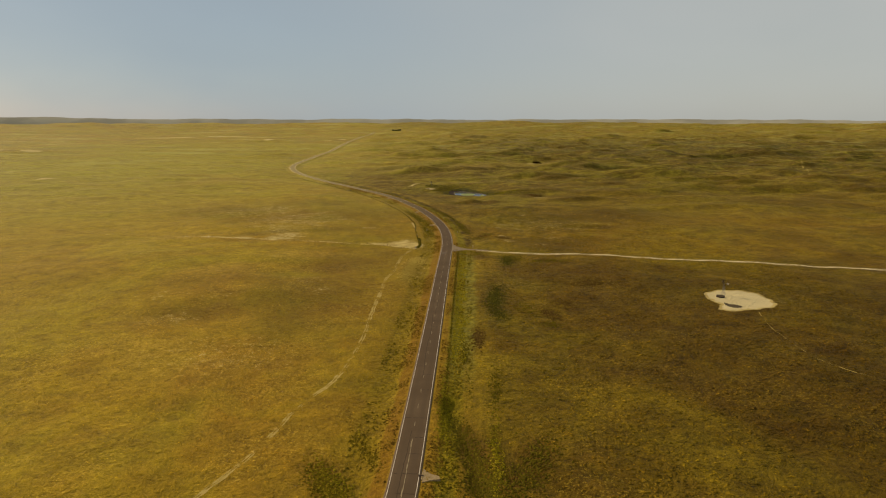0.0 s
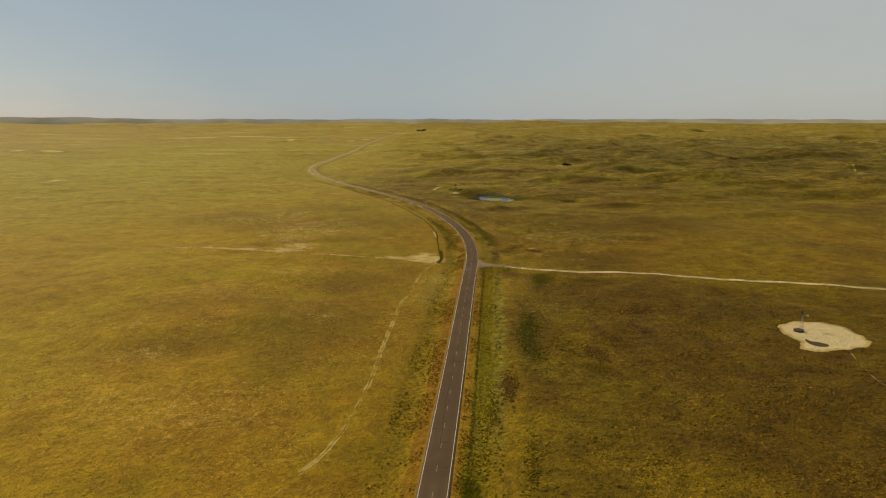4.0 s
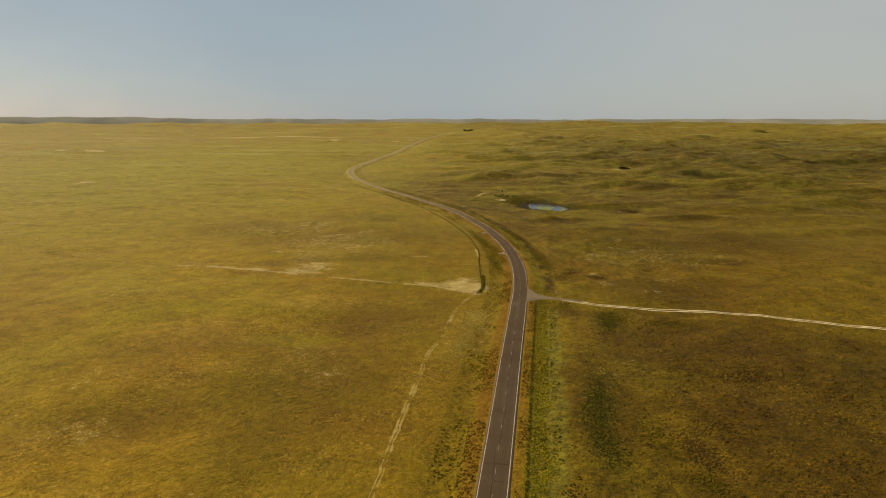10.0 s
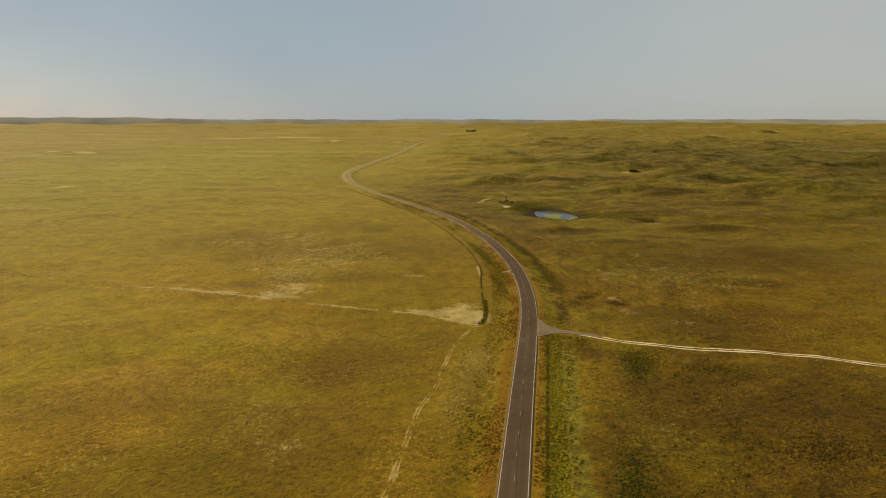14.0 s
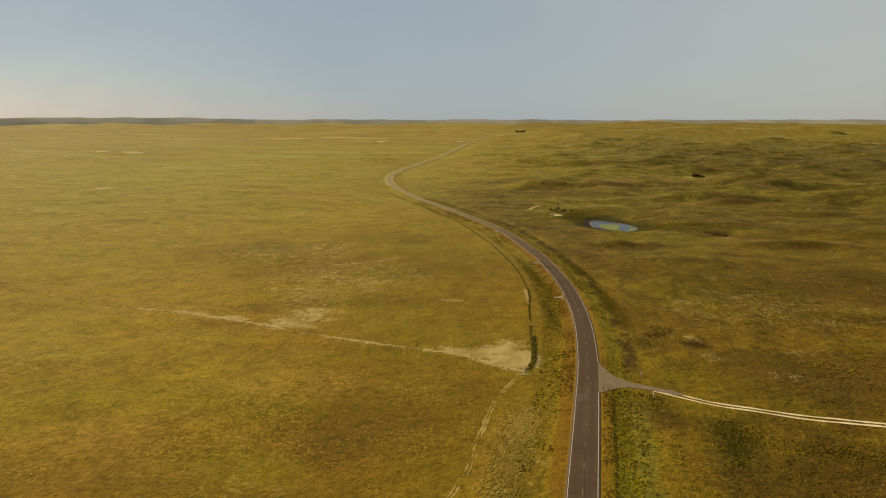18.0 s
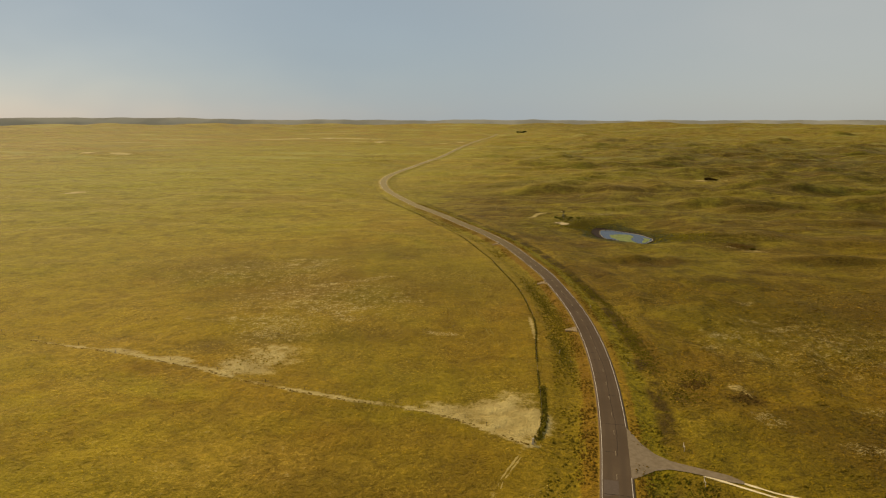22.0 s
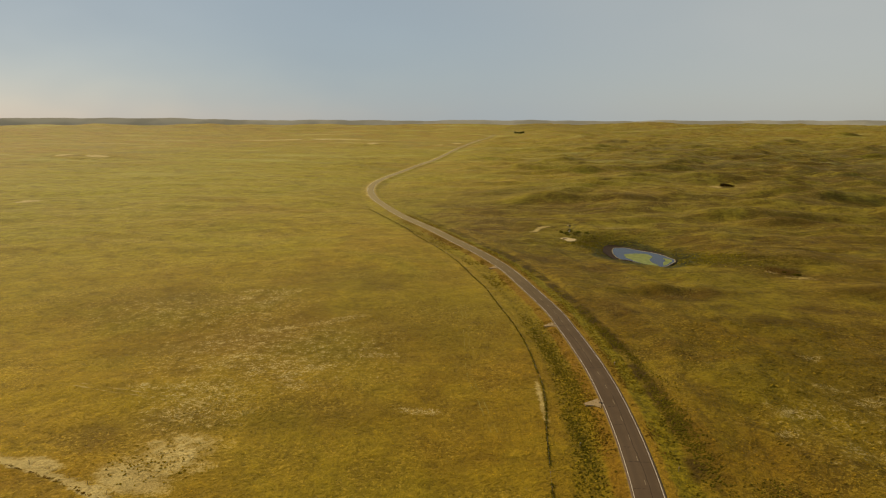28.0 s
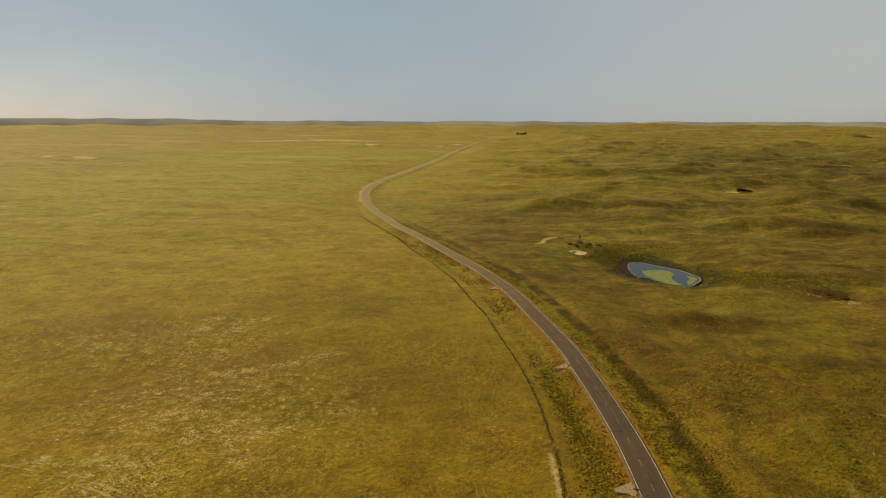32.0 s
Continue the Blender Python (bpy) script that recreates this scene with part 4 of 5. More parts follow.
def bareness(x, y):
    v = spots(x, y, SAND_SPOTS)
    far_road = (y > 900) & (np.abs(x + 60) < 140)
    fd = np.abs(line_distance(x[far_road], y[far_road], ROAD[::8]))
    v[far_road] = np.maximum(v[far_road], 0.66 * smooth(11, 5, fd) * smooth(900, 1150, y[far_road]))
    box_near = (np.abs(x - 60) < 420) & (y > 60) & (y < 1400)
    xs, ys = x[box_near], y[box_near]
    w = 0.5 + 0.5 * perlin(xs / 14, ys / 14) + 0.5
    k = np.abs(line_distance(xs, ys, COW_PATH[::3]))
    t = np.abs(line_distance(xs, ys, SAND_FENCE[::2]) + 1.5)
    e = np.abs(line_distance(xs, ys, TRACK[::3]))
    p = np.abs(line_distance(xs, ys, PAD_PATH[::3]))
    pad = ring_distance(xs, ys, PAD) + 1.5 * perlin(xs / 5, ys / 5)
    v[box_near] = np.maximum.reduce([v[box_near], 0.44 * smooth(2.4, 0.2, k) * np.clip(w, 0.5, 1.1), 0.95 * smooth(2.6, 0.6, t) * np.clip(w * 1.4 - 0.5, 0.5, 1.2) * (0.45 + 0.55 * smooth(-175, -130, xs)), 0.30 * smooth(3.4, 1.6, e),
                                     0.40 * smooth(2.0, 0.2, p), 1.35 * smooth(1.2, -2.0, pad)])
    return v


def attribute(ob, name, values):
    a = ob.data.attributes.new(name, "FLOAT", "POINT")
    a.data.foreach_set("value", np.asarray(values, np.float32).ravel())


GS = bareness(GX.ravel(), GY.ravel())
attribute(ground, "road_side", np.clip(GD, -200, 200))
attribute(ground, "bare", GS)
attribute(ground, "straw", spots(GX, GY, STRAW_SPOTS))
attribute(ground, "meadow", smooth(8.6, 9.6, GD) * smooth(21, 18, GD + 3 * perlin(GX / 12, GY / 12)) * smooth(200, 250, GY) * smooth(440, 405, GY))
# darkening east of the road, weakened towards the horizon in place of haze
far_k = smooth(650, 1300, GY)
attribute(ground, "vignette_brown", smooth(6, 30, GD) * (1 - far_k) + smooth(-100, 700, GD - 60) * far_k * (1 - 0.65 * smooth(1500, 3000, GY)) - spots(GX, GY, LIGHT_SPOTS))
attribute(ground, "heath_shade", spots(GX, GY, HEATH_SHADE_SPOTS))
attribute(ground, "lush", spots(GX, GY, LUSH_SPOTS))
attribute(ground, "dry", spots(GX, GY, DRY_SPOTS))
attribute(ground, "vignette", vignette_depth(GX, GY, GD))
attribute(ground, "fresh", spots(GX, GY, FRESH_SPOTS))
wet = np.where(np.hypot(GX - 132, GY - 800) < 90, 1, 0) * smooth(26, 0, 16 * perlin(GX / 16, GY / 16) + np.where(np.hypot(GX - 132, GY - 800) < 90, ring_distance(GX, GY, POND), 99)) * 0.85
attribute(ground, "damp", wet)
# ---------------------------------------------------------------- far hills behind the prairie
hv, hf = [], []
bearings = np.radians(np.arange(-80, 80.01, 0.25))
for i, b in enumerate(bearings):
    top = 70 + 9 * perlin(np.array([b * 9.0]), np.array([0.3]))[0] + 7 * perlin(np.array([b * 26.0]), np.array([4.1]))[0] + 2.5 * perlin(np.array([b * 90.0]), np.array([7.7]))[0]
    top += 15 * float(smooth(-18, -28, math.degrees(b)))
    for rad, z in ((4560, 20), (4700, top), (4900, top - 20)):
        hv.append((40 + rad * math.sin(b), 150 + rad * math.cos(b), z))
    if i:
        k = 3 * i
        hf += [(k - 3, k, k + 1, k - 2), (k - 2, k + 1, k + 2, k - 1)]
hills = sheet("backdrop", hv, hf, FAR, soft=True)
tagged(hills, "low hazy hills along the horizon", "hills", kind="structure")

# ---------------------------------------------------------------- the road
road_z = height(ROAD[:, 0], ROAD[:, 1], np.zeros(len(ROAD))) + 0.10


def strip(name, line, side, zs, offsets, lifts, material, parent=None):
    """A band that follows a line at the given offsets to its right."""
    n, m = len(line), len(offsets)
    v = np.zeros((n, m, 3))
    for j, (o, h) in enumerate(zip(offsets, lifts)):
        v[:, j, 0] = line[:, 0] + side[:, 0] * o
        v[:, j, 1] = line[:, 1] + side[:, 1] * o
        v[:, j, 2] = zs + h
    k = np.arange(n * m).reshape(n, m)
    f = np.stack([k[:-1, :-1].ravel(), k[:-1, 1:].ravel(), k[1:, 1:].ravel(), k[1:, :-1].ravel()], 1)
    return sheet(name, v.reshape(-1, 3), f, material, parent)


def crown(o):
    return 0.10 - 0.02 * abs(o)


offs = [-4.35, -4.25, -3.66, -1.8, 0, 1.8, 3.66, 4.25, 4.35]
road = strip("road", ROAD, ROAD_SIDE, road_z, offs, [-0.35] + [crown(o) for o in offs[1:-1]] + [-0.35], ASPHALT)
attribute(road, "across", np.tile(offs, len(ROAD)))
tagged(road, "worn grey-brown two-lane asphalt road with white edge lines", "road", kind="structure")

JUNCTION_LO, JUNCTION_HI = 434.3, 461.2
ry = ROAD[:, 1]
strip("edge_line", ROAD, ROAD_SIDE, road_z, [-3.74, -3.59], [crown(3.6) + 0.006] * 2, WHITE_LINE, road)
for lo, hi in ((-1e9, JUNCTION_LO), (JUNCTION_HI, 1e9)):
    m = (ry > lo) & (ry < hi)
    strip("edge_line", ROAD[m], ROAD_SIDE[m], road_z[m], [3.59, 3.74], [crown(3.6) + 0.006] * 2, WHITE_LINE, road)
m = (ry > -200) & (ry < 173)
strip("centre_line", ROAD[m], ROAD_SIDE[m], road_z[m], [0.10, 0.24], [0.106, 0.105], YELLOW_LINE, road)


def road_point(s, o):
    """The place s metres along the road from its start, o metres to the right."""
    i = min(int(s / 2), len(ROAD) - 2)
    k = s / 2 - i
    p, q = ROAD[i] * (1 - k) + ROAD[i + 1] * k, ROAD_SIDE[i]
    return p[0] + q[0] * o, p[1] + q[1] * o, road_z[i] * (1 - k) + road_z[i + 1] * k, math.degrees(math.atan2(q[1], q[0]))


dash_mesh = None
s_near = 2 * int(np.argmin(np.abs(ry - 348.5)))
for i in range(-21, 90):
    s = s_near + 12.19 * i
    x, y, z, turn = road_point(s, 0)
    if dash_mesh is None:
        bm = bmesh.new()
        box(bm, 0.13, 3.05, 0.008)
        dash_mesh = bpy.data.meshes.new("dash")
        bm.to_mesh(dash_mesh)
        bm.free()
        dash_mesh.materials.append(YELLOW_LINE)
    ob = new("dash", dash_mesh)
    ob.matrix_world = pose(x, y, z + 0.105, 0, 0, turn)
    ob.parent = road

# sealed cracks: short dark lines across, and one wandering seam along the left lane
crack_rng = random.Random(4)
s = 700.0
while s < 1500:
    a, b = crack_rng.choice([(-3.5, 3.5), (-3.4, 0.2), (-0.2, 3.4), (-3.0, -0.5)])
    v, f = [], []
    steps = 9
    for k in range(steps + 1):
        o = a + (b - a) * k / steps
        x, y, z, turn = road_point(s + crack_rng.uniform(-0.22, 0.22), o)
        x2, y2, _, _ = road_point(s + 0.13 + crack_rng.uniform(0, 0.12), o)
        v += [(x, y, z + crown(o) + 0.012), (x2, y2, z + crown(o) + 0.012)]
        if k:
            f.append((2 * k - 2, 2 * k - 1, 2 * k + 1, 2 * k))
    sheet("crack", v, f, TAR, road)
    s += crack_rng.uniform(7, 22)
for lo, hi, base in ((690, 790, -0.9), (830, 905, -0.75), (905, 1010, 0.35), (1060, 1180, 0.4), (1200, 1330, -0.5)):
    v, f = [], []
    k = 0
    for s in np.arange(lo, hi, 1.5):
        o = base + 0.25 * math.sin(s * 0.13) + crack_rng.uniform(-0.1, 0.1)
        for e in (0, 0.16):
            x, y, z, _ = road_point(s, o + e)
            v.append((x, y, z + crown(o) + 0.012))
        if k:
            f.append((2 * k - 2, 2 * k - 1, 2 * k + 1, 2 * k))
        k += 1
    sheet("crack", v, f, TAR, road)
for s, a, b, long in ((2 * int(np.argmin(np.abs(ry - 425))), -3.3, 0.4, 9),):
    line = np.array([road_point(s + q, 0)[:2] for q in np.arange(0, long, 1.5)])
    strip("patch", line, normals_of(line), np.full(len(line), road_point(s, 0)[2]), [a, b], [crown(a) + 0.003, crown(b) + 0.003], PATCH, road)

# gravel mouth of the side track, and its two wheel ruts
v, f = [], []
mouth = [((59.4, 433.3), (63.8, 461.6)), ((61.4, 434.6), (65.2, 457.0)), ((63.6, 436.6), (66.3, 452.2)), ((66.6, 438.2), (68.5, 446.8)), ((70.4, 438.9), (71.7, 443.4)), ((75, 438.0), (75.6, 441.5)),
         ((79.4, 436.4), (80.1, 439.6)), ((84, 434.2), (84.8, 437.3)), ((87.2, 433.2), (87.6, 434.4))]
for k, (lo, hi) in enumerate(mouth):
    for j in range(9):
        q = j / 8 + (0.03 * math.sin(k * 5.1) if j in (0, 8) else 0)
        x, y = lo[0] + (hi[0] - lo[0]) * q, lo[1] + (hi[1] - lo[1]) * q
        v.append((x, y, one_height(x, y) + 0.14))
        if k and j:
            a = k * 9 + j
            f.append((a - 10, a - 9, a, a - 1))
mouth_ob = sheet("gravel_mouth", v, f, GRAVEL, soft=True)
tagged(mouth_ob, "pale gravel mouth of a side track", "track", kind="structure")
t_side = normals_of(TRACK)
m = slice(9, None)
for o in (-1.05, 1.05):
    line = TRACK[m] + t_side[m] * o
    wob = 0.12 * perlin(line[:, 0] / 6, line[:, 1] / 6)
    line = line + t_side[m] * wob[:, None]
    hz = height(line[:, 0], line[:, 1])
    wide = (0.46 + 0.30 * perlin(line[:, 0] / 7, line[:, 1] / 7) + 0.25 * perlin(line[:, 0] / 2.5, line[:, 1] / 2.5))[:, None] * t_side[m]
    v = np.concatenate([np.column_stack([line + wide * q, hz + h]) for q, h in ((-1, 0.09), (0, 0.07), (1, 0.09))])
    k = np.arange(len(line) - 1)
    ob = sheet("wheel_rut", v, np.concatenate([np.stack([k + a, k + a + len(line), k + a + len(line) + 1, k + a + 1], 1) for a in (0, len(line))]), RUT_SAND)
    tagged(ob, "bare sandy wheel rut of the side track", "track", kind="structure")

# thin trodden paths of cattle
for line, label in ((COW_PATH, "narrow trodden cattle path through the grass"), (COW_PATH + np.array([1.1, 0.3]), "narrow trodden cattle path through the grass"), (PAD_PATH, "narrow trodden path to the windmill pad"), (RUT_A, "faint wheel rut in the pasture grass"), (RUT_A + np.array([1.9, 0.3]), "faint wheel rut in the pasture grass"),
                    (TRAIL_A, "narrow trodden cattle path through the grass"), (TRAIL_A + np.array([0.6, 2.2]), "narrow trodden cattle path through the grass"), (FAR_TRAIL, "pale sandy cattle path over the far dunes"), (TRAIL_B, "faint wheel rut in the pasture grass"), (TRAIL_C, "faint wheel rut in the pasture grass")):
    line = curve_through(line[::min(4, len(line) // 3)], 0.8)
    thin = 0.36 if "rut" in label else 5.0 if "far" in label else 0.6 if "pad" in label else 1.0
    side = normals_of(line)
    line = line + side * (0.5 * perlin(line[:, 0] / 5, line[:, 1] / 5))[:, None]
    hz = height(line[:, 0], line[:, 1])
    wide = np.clip(0.15 + 0.85 * perlin(line[:, 0] / 9 + 3, line[:, 1] / 9) + 0.45 * perlin(line[:, 0] / 2.3, line[:, 1] / 2.3), 0.0, 0.58) * thin
    v = np.concatenate([np.column_stack([line - side * wide[:, None], hz + 0.03]), np.column_stack([line + side * wide[:, None], hz + 0.03])])
    n = len(line)
    ob = sheet("cattle_path", v, [(i, i + n, i + n + 1, i + 1) for i in range(n - 1)], FAINT_TRAIL if "rut" in label else TRAIL)
    tagged(ob, label, "path", kind="structure")

# pale aprons where pipes pass under the road
def pipe_apron(x, y, turn, w, l):
    root = empty("culvert", x, y, one_height(x, y), turn)
    bm = bmesh.new()
    pts = [(-w * 0.55, 0), (w * 0.5, 0.1), (w * 0.28, l * 0.42), (w * 0.08, l), (-w * 0.12, l * 0.9), (-w * 0.22, l * 0.4)]
    lo = [bm.verts.new((a, b, -0.9)) for a, b in pts]
    hi = [bm.verts.new((a, b, 0.20 - 0.10 * b)) for a, b in pts]
    bm.faces.new(hi)
    for i in range(6):
        bm.faces.new((lo[i], lo[(i + 1) % 6], hi[(i + 1) % 6], hi[i]))
    bmesh.ops.bevel(bm, geom=[e for e in bm.edges if e.verts[0].co.z > -0.2 and e.verts[1].co.z > -0.2], offset=0.06, segments=1, affect="EDGES")
    part("apron", bm, CONCRETE, root)
    bm = bmesh.new()
    box(bm, w * 0.6, 0.3, 0.5, Matrix.Translation((0, -0.1, 0.0)))
    part("headwall", bm, CONCRETE, root)
    bm = bmesh.new()
    rod(bm, (0, -1.0, 0.05), (0, 0.3, 0.05), 0.35, n=14)
    part("pipe", bm, DARK_STEEL, root)
    tagged(root, "pale concrete culvert apron beside the road", "culvert", group="culverts along the road")


for x, y, turn, w, l in ((13.3, 152.0, -100, 6.4, 4.8), (61.3, 553.8, 88, 7.4, 5.0), (54.8, 635.2, 106, 7.0, 4.8), (29.8, 744.8, 112, 6.4, 4.6)):
    pipe_apron(x, y, turn, w, l)

# ---------------------------------------------------------------- pond
def outline(ring, grow, step=1.0, rough=0.0):
    line = curve_through(list(ring) + [ring[0]], step)
    c = line.mean(0)
    out = line - c
    r = np.hypot(out[:, 0], out[:, 1])
    w = perlin(line[:, 0] / 3, line[:, 1] / 3) * rough
    return c + out * ((r + grow + w) / r)[:, None]


def filled(name, line, z, material, parent, dome=0.0):
    """A flat sheet with a slight dome inside a closed outline."""
    c = line.mean(0)
    v, f = [(c[0], c[1], z + dome)], []
    n = len(line)
    for k, q in enumerate((0.5, 0.85, 1.0)):
        for x, y in line:
            v.append((c[0] + (x - c[0]) * q, c[1] + (y - c[1]) * q, z + dome * (1 - q)))
    tri = [(0, 1 + i, 1 + (i + 1) % n) for i in range(n)]
    for k in (0, 1):
        for i in range(n):
            a, b = 1 + k * n + i, 1 + k * n + (i + 1) % n
            tri += [(a, a + n, b), (b, a + n, b + n)]
    return sheet(name, v, tri, material, parent, soft=True)


def ring_band(name, a, b, za, zb, material, parent):
    n = len(a)
    v = [(x, y, za) for x, y in a] + [(x, y, zb) for x, y in b]
    f = [(i, i + n, (i + 1) % n + n, (i + 1) % n) for i in range(n)]
    return sheet(name, v, f, material, parent)


pond_z = POND_Z
pond = empty("pond", 0, 0, 0)
filled("water", outline(POND, -0.8, rough=0.6), pond_z, WATER, pond)
ring_band("shore", outline(POND, -1.1, rough=0.6), outline(POND, -0.1, rough=0.9), pond_z - 0.03, pond_z + 0.10, SHORE, pond)
rim = outline(POND, -0.2, rough=0.9)
away = rim - rim.mean(0)
away /= np.hypot(away[:, 0], away[:, 1])[:, None]
reach = 0.9 + 4.6 * smooth(126, 114, rim[:, 0]) + 3.0 * smooth(796, 826, rim[:, 1]) + 0.9 * perlin(rim[:, 0] / 4, rim[:, 1] / 4)
v, n = [], len(rim)
for q in (0, 0.34, 0.67, 1):
    band = rim + away * (reach * q)[:, None]
    v += [(x, y, max(z + 0.45, pond_z + 0.12)) for (x, y), z in zip(band, height(band[:, 0], band[:, 1]))]
sheet("mud_bank", v, [(i + k * n, i + k * n + n, (i + 1) % n + k * n + n, (i + 1) % n + k * n) for k in range(3) for i in range(n)], MUD, pond, soft=True)
filled("algae", outline([(122.0, 808.2), (130.6, 811.8), (138.1, 809.4), (139.4, 801.0), (135.6, 792.0), (135.2, 782.0), (137.0, 774.5), (131.0, 775.4), (126.3, 782.3), (123.3, 790.3), (121.2, 798.8)], 0.0, rough=1.5), pond_z + 0.02, ALGAE, pond)
filled("algae", outline([(146.0, 797.0), (149.8, 793.5), (149.6, 788.0), (144.5, 779.0), (140.6, 774.5), (142.5, 783.0), (145.5, 789.0)], 0.0, 0.6, rough=0.9), pond_z + 0.02, ALGAE, pond)
tagged(pond, "small blue pond with green algae and dark muddy banks", "pond", kind="structure")


# ---------------------------------------------------------------- windmills and tanks
def windmill(x, y, turn, tall, wheel):
    z = one_height(x, y)
    root = empty("windmill", x, y, z, turn)
    half, top = tall * 0.13, 0.14
    for sx, sy in ((-1, -1), (1, -1), (1, 1), (-1, 1)):
        bm = bmesh.new()
        rod(bm, (sx * half, sy * half, -0.2), (sx * top, sy * top, tall), 0.055, 0.04)
        part("leg", bm, STEEL, root)
    for k in range(1, 5):
        q = k / 5
        w = half + (top - half) * q
        bm = bmesh.new()
        cs = [(-w, -w), (w, -w), (w, w), (-w, w)]
        for i in range(4):
            rod(bm, (*cs[i], tall * q), (*cs[(i + 1) % 4], tall * q), 0.025, n=4)
            lw = half + (top - half) * (q - 0.2)
            lc = [(-lw, -lw), (lw, -lw), (lw, lw), (-lw, lw)]
            rod(bm, (*lc[i], tall * (q - 0.2)), (*cs[(i + 1) % 4], tall * q), 0.018, n=4)
        part("brace", bm, STEEL, root)
    bm = bmesh.new()
    box(bm, 0.9, 0.9, 0.06, Matrix.Translation((0, 0, tall * 0.86)))
    part("platform", bm, DARK_WOOD, root)
    hub_z = tall + 0.15
    bm = bmesh.new()
    rod(bm, (0, -0.55, hub_z), (0, 0.35, hub_z), 0.13, n=10)
    hub = part("hub", bm, DARK_STEEL, root)
    for k in range(14):
        a = 2 * math.pi * k / 14
        bm = bmesh.new()
        m = Matrix.Translation((0, -0.55, hub_z)) @ Matrix.Rotation(a, 4, "Y")
        q = [(-0.07, 0.02, wheel * 0.38), (0.07, -0.02, wheel * 0.38), (0.20, -0.09, wheel), (-0.20, 0.09, wheel)]
        lo = [bm.verts.new(m @ Vector(p)) for p in q]
        hi = [bm.verts.new(m @ (Vector(p) + Vector((0, 0.015, 0)))) for p in q]
        bm.faces.new(lo)
        bm.faces.new(hi[::-1])
        for i in range(4):
            bm.faces.new((lo[i], hi[i], hi[(i + 1) % 4], lo[(i + 1) % 4]))
        part("blade", bm, DARK_STEEL, hub)
    for r in (0.4, 0.92):
        bm = bmesh.new()
        for k in range(14):
            a, b = 2 * math.pi * k / 14, 2 * math.pi * (k + 1) / 14
            rod(bm, (math.sin(a) * wheel * r, -0.53, hub_z + math.cos(a) * wheel * r), (math.sin(b) * wheel * r, -0.53, hub_z + math.cos(b) * wheel * r), 0.018, n=4)
        part("rim", bm, DARK_STEEL, hub)
    bm = bmesh.new()
    rod(bm, (0, 0.3, hub_z), (0, 1.7, hub_z), 0.04)
    q = [(0.012, 1.3, hub_z - 0.28), (0.012, 2.5, hub_z - 0.5), (0.012, 2.5, hub_z + 0.5), (0.012, 1.3, hub_z + 0.28)]
    lo = [bm.verts.new(p) for p in q]
    hi = [bm.verts.new((-0.012, p[1], p[2])) for p in q]
    bm.faces.new(lo[::-1])
    bm.faces.new(hi)
    for i in range(4):
        bm.faces.new((lo[i], lo[(i + 1) % 4], hi[(i + 1) % 4], hi[i]))
    part("vane", bm, PALE_WOOD, root, "sun-bleached tail vane")
    bm = bmesh.new()
    rod(bm, (0, 0, 0), (0, 0, tall), 0.03)
    part("pump_rod", bm, STEEL, root)
    return tagged(root, "dark steel farm windmill with a pale vane", "windmill", group="windmills")


def stock_tank(x, y, r, h, label):
    z = one_height(x, y)
    root = empty("stock_tank", x, y, z)
    bm = bmesh.new()
    n = 28
    rows = [(r, -0.1), (r, h * 0.33), (r + 0.04, h * 0.36), (r, h * 0.39), (r, h * 0.68), (r + 0.04, h * 0.71), (r, h * 0.74), (r + 0.05, h), (r - 0.05, h), (r - 0.06, h * 0.3)]
    loops = [[bm.verts.new((q * math.cos(2 * math.pi * i / n), q * math.sin(2 * math.pi * i / n), v)) for i in range(n)] for q, v in rows]
    for a, b in zip(loops[:-1], loops[1:]):
        for i in range(n):
            bm.faces.new((a[i], a[(i + 1) % n], b[(i + 1) % n], b[i]))
    part("wall", bm, DARK_STEEL, root)
    bm = bmesh.new()
    bmesh.ops.create_circle(bm, cap_ends=True, segments=n, radius=r - 0.06, matrix=Matrix.Translation((0, 0, h - 0.16)))
    part("water", bm, MUD_WATER, root)
    bm = bmesh.new()
    rod(bm, (r + 0.3, 0.2, 0), (r + 0.3, 0.2, h + 0.15), 0.04)
    rod(bm, (r + 0.3, 0.2, h + 0.12), (r - 0.5, 0.1, h + 0.12), 0.04)
    part("inlet_pipe", bm, STEEL, root)
    return tagged(root, label, "tank", group="stock tanks")


windmill(189.4, 309.0, 215, 6.4, 1.45)
stock_tank(186.0, 305.8, 2.1, 0.7, "round dark steel stock tank on bare sand")
puddle_z = one_height(183, 289)
puddle = filled("puddle", outline([(181.2, 294.6), (182.6, 296), (183.4, 293), (186.2, 291.2), (187.6, 288.2), (185.5, 286.4), (182, 286.6), (180.6, 290)], 0.0, 0.6, rough=0.5), puddle_z + 0.07, MUD_WATER, None)
tagged(puddle, "dark muddy puddle on the bare pad", "puddle")

PAD2 = [(80.0, 852.9), (82.8, 858.6), (88.0, 860.5), (93.6, 857.0), (93.2, 849.7), (88.4, 844.0), (81.8, 846.0)]
pad2 = filled("sand_pad", outline(PAD2, 0.0, rough=1.2), one_height(87, 852.5) + 0.35, SAND, None, 0.15)
tagged(pad2, "pale trampled sand round a stock tank", "ground", kind="structure")
stock_tank(85.5, 853.7, 2.0, 0.6, "small dark stock tank on pale sand")
windmill(90.6, 869.3, 40, 6.0, 1.1)


